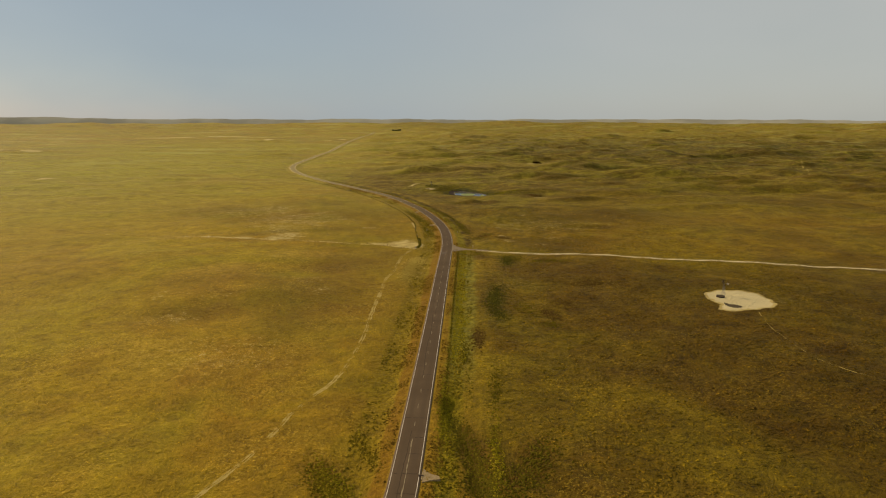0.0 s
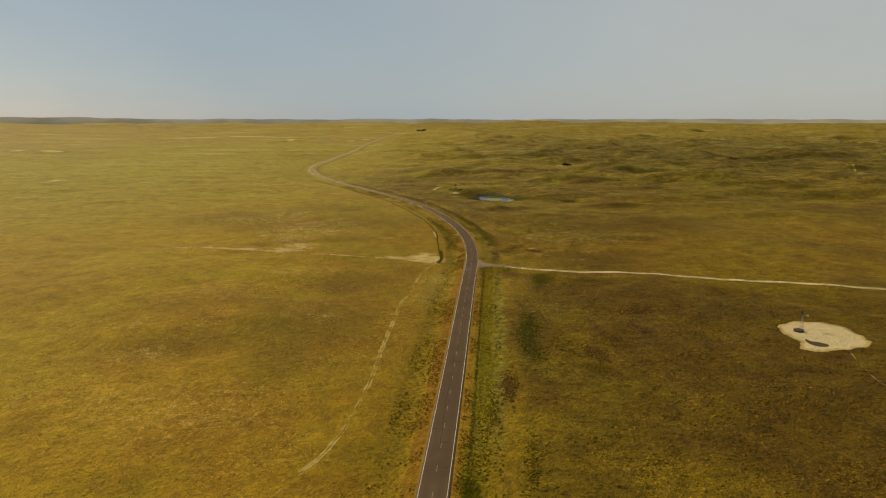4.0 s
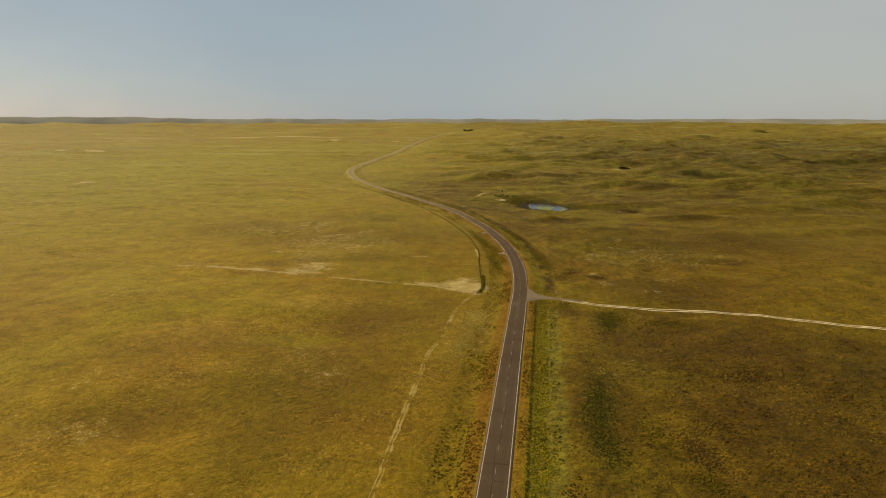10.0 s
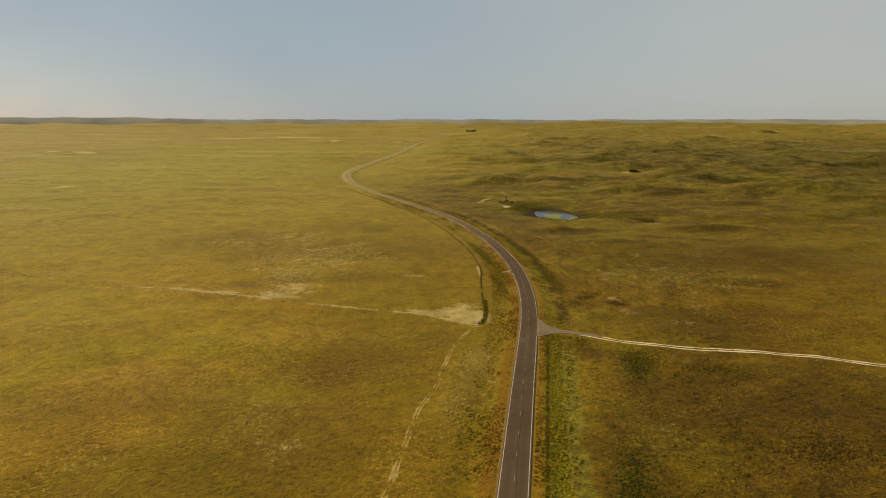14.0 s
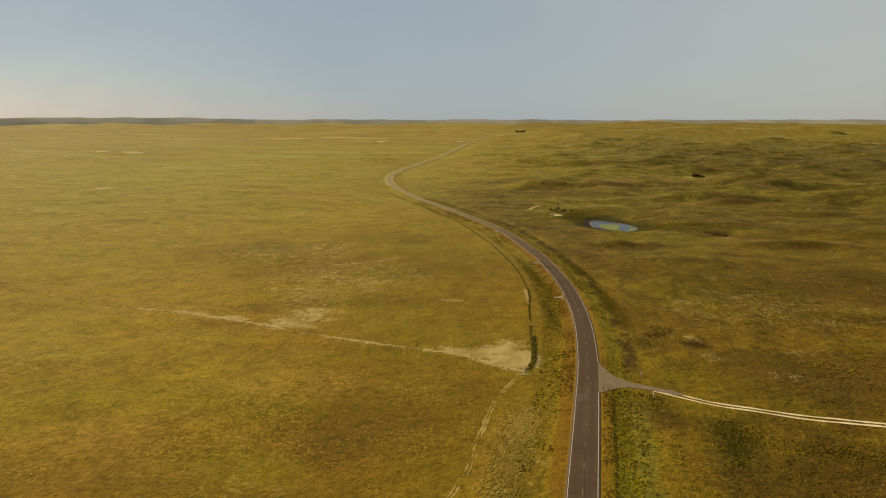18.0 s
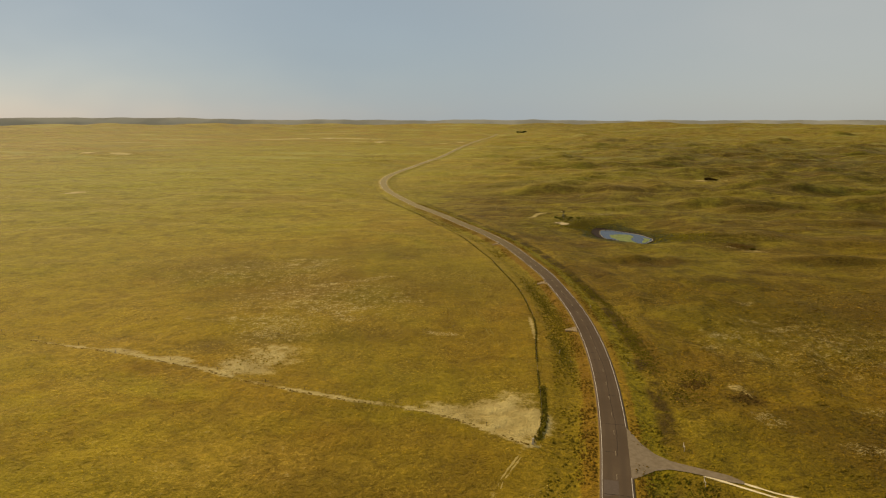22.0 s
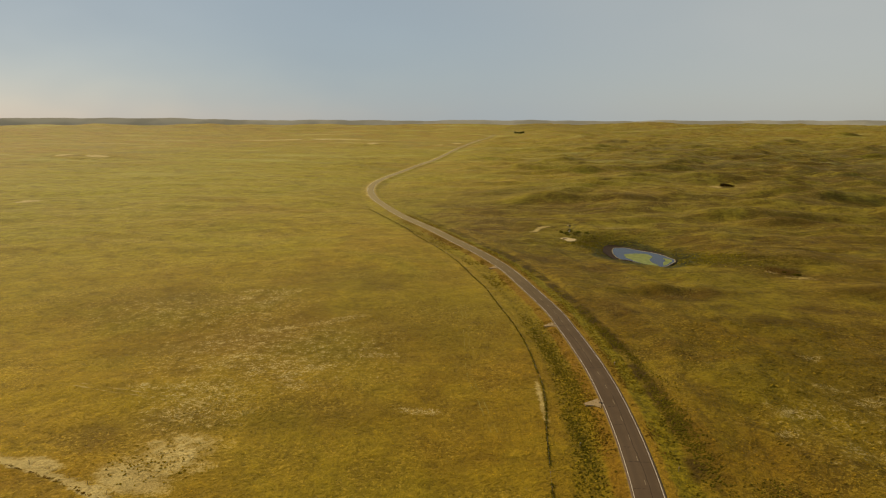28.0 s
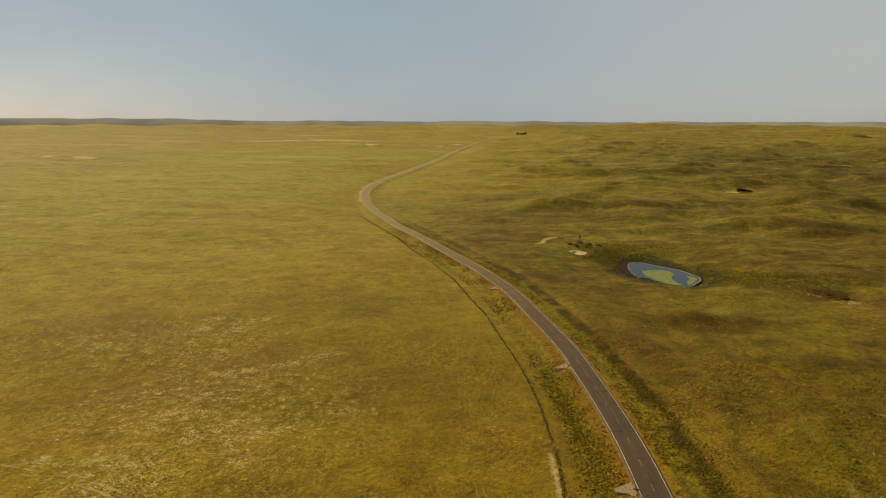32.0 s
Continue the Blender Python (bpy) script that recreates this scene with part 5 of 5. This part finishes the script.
# ---------------------------------------------------------------- trees and bushes
def leafy(name, x, y, wide, tall, seed, label, category, group, leaves=420, sink=0.0, material=None):
    """A plant with a tapered trunk, limbs and a loose crown of leaf clumps."""
    r = np.random.default_rng(seed)
    root = empty(name, x, y, one_height(x, y) - sink, seed * 47 % 360)
    bm = bmesh.new()
    stem = tall * 0.4
    rod(bm, (0, 0, -0.3), (0.05 * tall * 0.3, 0, stem), tall * 0.035, tall * 0.022, 7)
    tips = []
    for k in range(7):
        a = k * 2.4 + r.uniform(-0.4, 0.4)
        rad, up = wide * r.uniform(0.2, 0.38), tall * r.uniform(0.5, 0.85)
        tip = Vector((math.cos(a) * rad, math.sin(a) * rad, up))
        rod(bm, (0, 0, stem * r.uniform(0.5, 0.95)), tip, tall * 0.016, tall * 0.006, 5)
        tips.append(tip)
    tips.append(Vector((0, 0, tall * 0.85)))
    part("trunk", bm, BARK, root)
    size = max(wide, tall) * 0.075
    c = np.array([tips[int(i)] for i in r.integers(0, len(tips), leaves)]) + r.normal(0, 1, (leaves, 3)) * np.array([wide * 0.13, wide * 0.13, tall * 0.11])
    c[:, 2] = np.clip(c[:, 2], tall * 0.08, tall)
    v = (c[:, None, :] + r.normal(0, 1, (leaves, 6, 3)) * size * 0.75).reshape(-1, 3)
    f = (np.arange(leaves)[:, None, None] * 6 + np.array([[0, 1, 2], [3, 4, 5], [0, 3, 5], [1, 2, 4]])[None]).reshape(-1, 3)
    sheet("crown", v, f, material or LEAF, root)
    return tagged(root, label, category, group=group)


grove = random.Random(9)
for k in range(6):
    leafy("tree", 180 + (k - 2.5) * 8 + grove.uniform(-3, 3), 3520 + grove.uniform(-20, 20), grove.uniform(9, 12), grove.uniform(7, 12), 20 + k, "dark green broadleaf tree in a far shelter grove", "tree", "far grove of trees")
for k in range(5):
    leafy("tree", 520 + k * 22 + grove.uniform(-6, 6), 3640 + grove.uniform(-20, 20), grove.uniform(9, 12), grove.uniform(6, 9), 40 + k, "small dark tree near the horizon", "tree", "distant scattered trees")
for k, (x, y, w, h) in enumerate([(88, 868, 3.8, 2.0), (92, 876, 3.6, 1.8), (98, 871, 3.6, 1.2), (104, 868, 3.6, 1.0), (84.5, 875, 3.2, 1.5), (95, 865, 3.0, 0.9)]):
    leafy("bush", x, y, w, h, 60 + k, "green willow bush beside the stock tank", "bush", "bushes by the tank", 300, 0.1, SHRUB)
for k, (x, y, w, h) in enumerate([(202, 741, 3, 0.7), (207, 735, 3.5, 0.8)]):
    leafy("bush", x, y, w, h, 80 + k, "low dark prairie shrub", "bush", "scattered shrubs", 260, 0.2, DARK_WEED)

for k, (x, y, w, h) in enumerate([(314.5, 1169, 5.0, 4.2), (318, 1171, 5.5, 4.4), (321.5, 1170, 5.0, 3.8), (325, 1170.5, 4.6, 3.0), (328.4, 1170, 4.0, 2.2)]):
    leafy("bush", x, y, w, h, 90 + k, "close-grown dark brown thicket bush beside bare sand", "bush", "thicket on the dunes", 420, 0.2, THICKET)

# ---------------------------------------------------------------- fences
POST_MESH = {}


def post_mesh(kind, r, h, material):
    if kind not in POST_MESH:
        bm = bmesh.new()
        rod(bm, (0, 0, -0.4), (0, 0, h), r, r * 0.85, 7)
        me = bpy.data.meshes.new("post")
        bm.to_mesh(me)
        bm.free()
        me.materials.append(material)
        POST_MESH[kind] = me
    return POST_MESH[kind]


def fence(line, gap, label, seed):
    root = empty("fence", line[0][0], line[0][1], one_height(*line[0]))
    inv = root.matrix_world.inverted()
    r = random.Random(seed)
    step = max(int(gap / 2), 1)
    picks = list(range(0, len(line), step))
    zs = height(line[picks, 0], line[picks, 1])
    tops = []
    for k, i in enumerate(picks):
        x, y = line[i]
        kind = ("wood", 0.075, 1.25, DARK_WOOD) if k % 3 == 0 else ("steel", 0.035, 1.3, DARK_STEEL)
        ob = new("post", post_mesh(*kind))
        ob.parent = root
        ob.matrix_basis = inv @ pose(x, y, zs[k], r.uniform(-4, 4), r.uniform(-4, 4), r.uniform(0, 90))
        tops.append((x, y, zs[k]))
    for h in (0.4, 0.75, 1.15):
        bm = bmesh.new()
        for a, b in zip(tops[:-1], tops[1:]):
            rod(bm, inv @ Vector((a[0], a[1], a[2] + h)), inv @ Vector((b[0], b[1], b[2] + h)), 0.008, n=3)
        part("wire", bm, WIRE, root)
    return tagged(root, label, "fence", group="pasture fences")


fence(FENCE, 8, "barbed wire fence with dark posts along the roadside", 1)
fence(SAND_FENCE, 8, "barbed wire fence beside a sandy cattle trail", 2)


def brace(x, y, turn, material, label, wide=2.2, thick=0.11):
    root = empty("fence_brace", x, y, one_height(x, y), turn)
    for s in (-1, 1):
        bm = bmesh.new()
        rod(bm, (s * wide / 2, 0, -0.4), (s * wide / 2, 0, 1.5), thick, thick * 0.9, 8)
        part("post", bm, material, root)
    bm = bmesh.new()
    rod(bm, (-wide / 2, 0, 1.0), (wide / 2, 0, 1.0), thick * 0.7, n=7)
    part("rail", bm, material, root)
    return tagged(root, label, "fence", group="fence corner braces")


brace(77.7, 451.5, 80, PALE_WOOD, "bleached wooden fence brace beside the side track")
brace(77.3, 432.6, 80, PALE_WOOD, "bleached wooden fence brace beside the side track")
bm = bmesh.new()
rod(bm, (0, 0, -0.4), (0, 0, 1.9), 0.34, 0.30, 10)
bmesh.ops.bevel(bm, geom=list(bm.edges), offset=0.03, segments=1, affect="EDGES")
corner = part("corner_post", bm, PALE_WOOD)
corner.matrix_world = pose(35.5, 450.6, one_height(35.5, 450.6), 2, 3, 0)
tagged(corner, "thick white wooden corner post of the pasture fence", "post")
bm = bmesh.new()
rod(bm, (0, 0, -0.4), (0, 0, 1.4), 0.2, 0.17, 9)
white_post = part("gate_post", bm, PALE_WOOD)
white_post.matrix_world = pose(-122.1, 508.6, one_height(-122.1, 508.6), 0, 4, 0)
tagged(white_post, "white wooden post at the cattle trail", "post")


def marker(x, y, label):
    root = empty("road_marker", x, y, one_height(x, y))
    bm = bmesh.new()
    box(bm, 0.10, 0.05, 1.5, Matrix.Translation((0, 0, 0.6)))
    part("stake", bm, STEEL, root)
    bm = bmesh.new()
    box(bm, 0.32, 0.03, 0.42, Matrix.Translation((0, -0.05, 1.25)))
    bmesh.ops.bevel(bm, geom=list(bm.edges), offset=0.02, segments=1, affect="EDGES")
    part("plate", bm, PALE_WOOD, root, "pale reflective plate")
    tagged(root, label, "marker", group="roadside markers")


marker(51.2, 527.0, "pale marker plate on a steel stake in the ditch")
marker(75.5, 515.0, "pale marker plate on a steel stake beside the road")
marker(73.0, 590.0, "pale marker plate on a steel stake beside the road")


# ---------------------------------------------------------------- grasses
def tufts(name, x, y, size, tall, material, label, blades=4, seed=1):
    """Many grass clumps as one mesh: each a jagged low mound."""
    r = np.random.default_rng(seed)
    n = len(x)
    z = height(x, y)
    k = blades + 2
    a = r.uniform(0, 2 * np.pi, (n, 1)) + np.arange(k) * 2 * np.pi / k + r.uniform(-0.3, 0.3, (n, k))
    rad = size[:, None] * np.where(np.arange(k) % 2 == 0, 1.15, 0.6) * r.uniform(0.6, 1.15, (n, k))
    top = np.stack([x + r.normal(0, 0.15, n) * size, y + r.normal(0, 0.15, n) * size, z + tall], 1)[:, None, :]
    ring = np.stack([x[:, None] + np.cos(a) * rad, y[:, None] + np.sin(a) * rad, z[:, None] + tall[:, None] * r.uniform(-0.15, 0.55, (n, k)) - 0.03], 2)
    v = np.concatenate([top, ring], 1).reshape(-1, 3)
    o = (np.arange(n) * (k + 1))[:, None]
    i = np.arange(k)[None]
    f = np.stack([np.broadcast_to(o, (n, k)), o + 1 + i, o + 1 + (i + 1) % k], 2).reshape(-1, 3)
    ob = sheet(name, v, f, material)
    if material is TURF:
        d = road_distance(x, y)
        for key, value in (("road_side", np.clip(d, -200, 200)), ("vignette_brown", smooth(6, 30, d) - spots(x, y, LIGHT_SPOTS)), ("heath_shade", spots(x, y, HEATH_SHADE_SPOTS)), ("lush", spots(x, y, LUSH_SPOTS)), ("dry", spots(x, y, DRY_SPOTS)), ("fresh", spots(x, y, FRESH_SPOTS)), ("vignette", vignette_depth(x, y, d)), ("straw", spots(x, y, STRAW_SPOTS))):
            attribute(ob, key, np.repeat(value, k + 1))
    return tagged(ob, label, "grass", kind="stuff")


def scatter(n, x0, x1, y0, y1, seed, power=1.0):
    r = np.random.default_rng(seed)
    return r.uniform(x0, x1, n), y0 + (y1 - y0) * r.uniform(0, 1, n) ** power, r


def along_road(n, s0, s1, o0, o1, seed):
    r = np.random.default_rng(seed)
    i = r.integers(int(s0 / 2), int(s1 / 2), n)
    o = r.uniform(o0, o1, n)
    j = np.minimum(i + 1, len(ROAD) - 1)
    p = ROAD[i] + (ROAD[j] - ROAD[i]) * r.uniform(0, 1, (n, 1)) + ROAD_SIDE[i] * o[:, None]
    return p[:, 0], p[:, 1], r


x, y, r = scatter(150000, -150, 260, 125, 640, 3, 1.2)
d = road_distance(x, y)
keep = (np.abs(d) > 9) & (bareness(x, y) < 0.36) & (np.abs(line_distance(x, y, TRACK[::2])) > 2.2) & (perlin(x / 22, y / 22) + 0.6 * perlin(x / 6, y / 6) + r.uniform(-0.4, 0.4, len(x)) > -0.12)
x, y = x[keep], y[keep]
d = d[keep]
k = r.uniform(0.4, 1.2, len(x)) * np.where((d > 20) & (r.uniform(0, 1, len(x)) < 0.3), 1.8, 1.0)
m = d < 42 + 30 * perlin(x / 30, y / 30)
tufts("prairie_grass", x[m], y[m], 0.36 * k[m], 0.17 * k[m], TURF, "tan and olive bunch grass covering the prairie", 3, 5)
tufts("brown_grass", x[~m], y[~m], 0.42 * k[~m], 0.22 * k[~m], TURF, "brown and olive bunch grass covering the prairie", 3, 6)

S0 = 2 * int(np.argmin(np.abs(ry - 120)))
S1 = 2 * int(np.argmin(np.abs(ry - 960)))
for n, o0, o1, mat, name, label, seed, size, tall in ((4200, -18, -9, WEED, "ditch_weeds", "tall green weeds in the roadside ditch", 11, 0.5, 0.45), (3600, 9.5, 14, WEED, "ditch_weeds", "tall green weeds in the roadside ditch", 12, 0.5, 0.45), (1500, 15, 18, DARK_WEED, "ditch_weeds", "dark weeds along the ditch bottom", 15, 0.45, 0.4),
                                                     (8000, -10, -5, RUST_GRASS, "verge_grass", "rusty dry bunch grass on the verge", 13, 0.4, 0.35), (7000, 5, 9.5, RUST_GRASS, "verge_grass", "tan dry bunch grass on the verge", 14, 0.38, 0.3)):
    x, y, r = along_road(n, S0, S1, o0, o1, seed)
    keep = (perlin(x / 9, y / 9) + 1.2 * perlin(x / 28 + 4, y / 28) + r.uniform(-0.3, 0.3, n) > 0.0) & (np.abs(line_distance(x, y, TRACK[:20])) > 4.5) & (np.abs(road_distance(x, y)) > 4.9)
    x, y = x[keep], y[keep]
    k = r.uniform(0.55, 1.25, len(x))
    tufts(name, x, y, size * k, tall * k, mat, label, 5, seed)


S2 = 2 * int(np.argmin(np.abs(ry - 235)))
S3 = 2 * int(np.argmin(np.abs(ry - 433)))
x, y, r = along_road(5200, S2, S3 - 12, 9.3, 17.5, 16)
keep = road_distance(x, y) < 14.2 + 5.5 * perlin(x / 14, y / 14) + r.uniform(-1, 1, len(x))
x, y = x[keep], y[keep]
k = r.uniform(0.4, 1.1, len(x))
tufts("meadow_grass", x, y, 0.45 * k, 0.38 * k, MEADOW, "yellow-green grass filling the wide ditch", 4, 17)
x, y, r = along_road(900, 2 * int(np.argmin(np.abs(ry - 190))), S3, 7.9, 8.7, 18)
k = r.uniform(0.4, 1.0, len(x))
tufts("ditch_weeds", x, y, 0.34 * k, 0.5 * k, DARK_WEED, "dark weeds in a row along the verge", 4, 19)


def along(line, n, spread, seed):
    r = np.random.default_rng(seed)
    i = r.integers(0, len(line), n)
    j = np.minimum(i + 1, len(line) - 1)
    p = line[i] + (line[j] - line[i]) * r.uniform(0, 1, (n, 1)) + r.normal(0, 1, (n, 2)) * spread
    return p[:, 0], p[:, 1], r


near_fence = FENCE[FENCE[:, 1] < 1000]
x, y, r = along(near_fence, 2600, 0.12, 21)
keep = perlin(x / 11, y / 11) + r.uniform(-0.3, 0.3, len(x)) > -0.2
x, y = x[keep], y[keep]
k = r.uniform(0.5, 1.3, len(x))
tufts("fence_weeds", x, y, 0.36 * k, 0.5 * k, DARK_WEED, "dark weeds grown along the pasture fence", 6, 22)
m = (near_fence[:, 1] > 452) & (near_fence[:, 1] < 492)
x, y, r = along(near_fence[m], 150, 0.45, 23)
k = r.uniform(0.7, 1.4, len(x))
tufts("fence_weeds", x + 0.8, y, 0.55 * k, 0.7 * k, DARK_WEED, "dark tumbleweeds piled against the fence corner", 6, 24)
x, y, r = along(SAND_FENCE, 380, 0.3, 25)
k = r.uniform(0.4, 1.0, len(x))
tufts("fence_weeds", x - 0.4, y - 2.4, 0.5 * k, 0.3 * k, RUST_GRASS, "brown weeds below the sandy trail", 5, 26)

# dark brush: the draw near the road, the thicket beyond the verge, plants on the bare patch
# in the draw the dark clumps also stand in for its shade
PATCHES = [(201, 743, 7, 5, -20, 700, HEATHER), (84, 545, 2.6, 34, 2, 900, DARK_WEED), (78, 620, 2.4, 40, 12, 700, DARK_WEED), (88, 288, 4, 9, 10, 500, HEATHER), (124, 338, 12, 6, 0, 500, HEATHER), (100, 302, 7, 7, 0, 300, HEATHER), (66, 316, 3.5, 20, -14, 700, DARK_GREEN), (92, 402, 4, 14, -10, 420, DARK_GREEN), (95, 498, 4, 4, 0, 220, HEATHER), (108, 486, 5, 4, 0, 260, HEATHER), (47, 258, 2.5, 12, -10, 500, HEATHER), (52, 528, 2.5, 24, 3, 500, DARK_WEED), (97, 408, 7, 10, 0, 420, DARK_WEED), (120, 398, 16, 7, -15, 420, DARK_WEED), (29, 166, 3, 26, 4, 1500, DARK_WEED), (30, 148, 6, 9, 0, 900, DARK_WEED), (43, 153, 5, 18, -30, 1100, DARK_WEED), (24, 190, 3, 26, -5, 700, MEADOW), (35, 160, 2, 20, -10, 500, MEADOW), (39, 244, 2, 16, -10, 260, DARK_WEED), (63, 290, 4, 9, 0, 320, DARK_GREEN), (84, 273, 5, 5, 0, 160, DARK_WEED), (-11, 150, 4, 12, 25, 900, WEED), (-10, 152, 4, 12, 25, 500, MEADOW), (-2, 170, 2.5, 12, 18, 300, WEED), (68, 318, 6, 22, -15, 420, DARK_GREEN), (78, 300, 6, 14, 0, 260, DARK_WEED), (44, 205, 3, 20, -12, 300, DARK_WEED), (-66, 505, 13, 9, -20, 160, GRASS),
           (88, 487, 7, 8, 0, 150, DARK_WEED), (98, 505, 6, 7, 0, 110, DARK_WEED), (76, 427, 4, 7, 0, 160, DARK_WEED), (55, 560, 4, 30, 3, 900, WEED), (50, 600, 3.5, 40, 8, 900, DARK_WEED), (82, 540, 2, 30, 3, 260, DARK_WEED),
           (132, 812, 42, 26, -30, 1700, DARK_WEED), (172, 774, 34, 18, -25, 800, DARK_WEED), (160, 782, 40, 24, -25, 700, MEADOW), (100, 838, 18, 20, 0, 800, DARK_WEED), (112, 852, 26, 16, 0, 700, DARK_WEED), (120, 850, 40, 24, 0, 500, MEADOW), (28, 388, 4.5, 26, -14, 2600, PALE_GRASS), (33, 410, 4.5, 12, -14, 1300, PALE_GRASS), (-60, 540, 16, 20, 20, 500, PALE_GRASS)]
for i, (cx, cy, a, b, turn, n, mat) in enumerate(PATCHES):
    r = np.random.default_rng(200 + i)
    u, w = r.normal(0, 0.55, n) * a, r.normal(0, 0.55, n) * b
    c, q = math.cos(radians(turn)), math.sin(radians(turn))
    x, y = cx + u * c - w * q, cy + u * q + w * c
    keep = (np.abs(road_distance(x, y)) > 6) & (ring_distance(x, y, POND) > 2) & (np.hypot(x - 87, y - 851) > 9)
    x, y = x[keep], y[keep]
    k = r.uniform(0.5, 1.2, len(x))
    big = 0.36 if cy < 700 else 0.52
    tufts("brush", x, y, big * k, big * k, mat, "bleached bunch grass on sandy soil" if mat is PALE_GRASS else "low green and brown brush", 6, 300 + i)
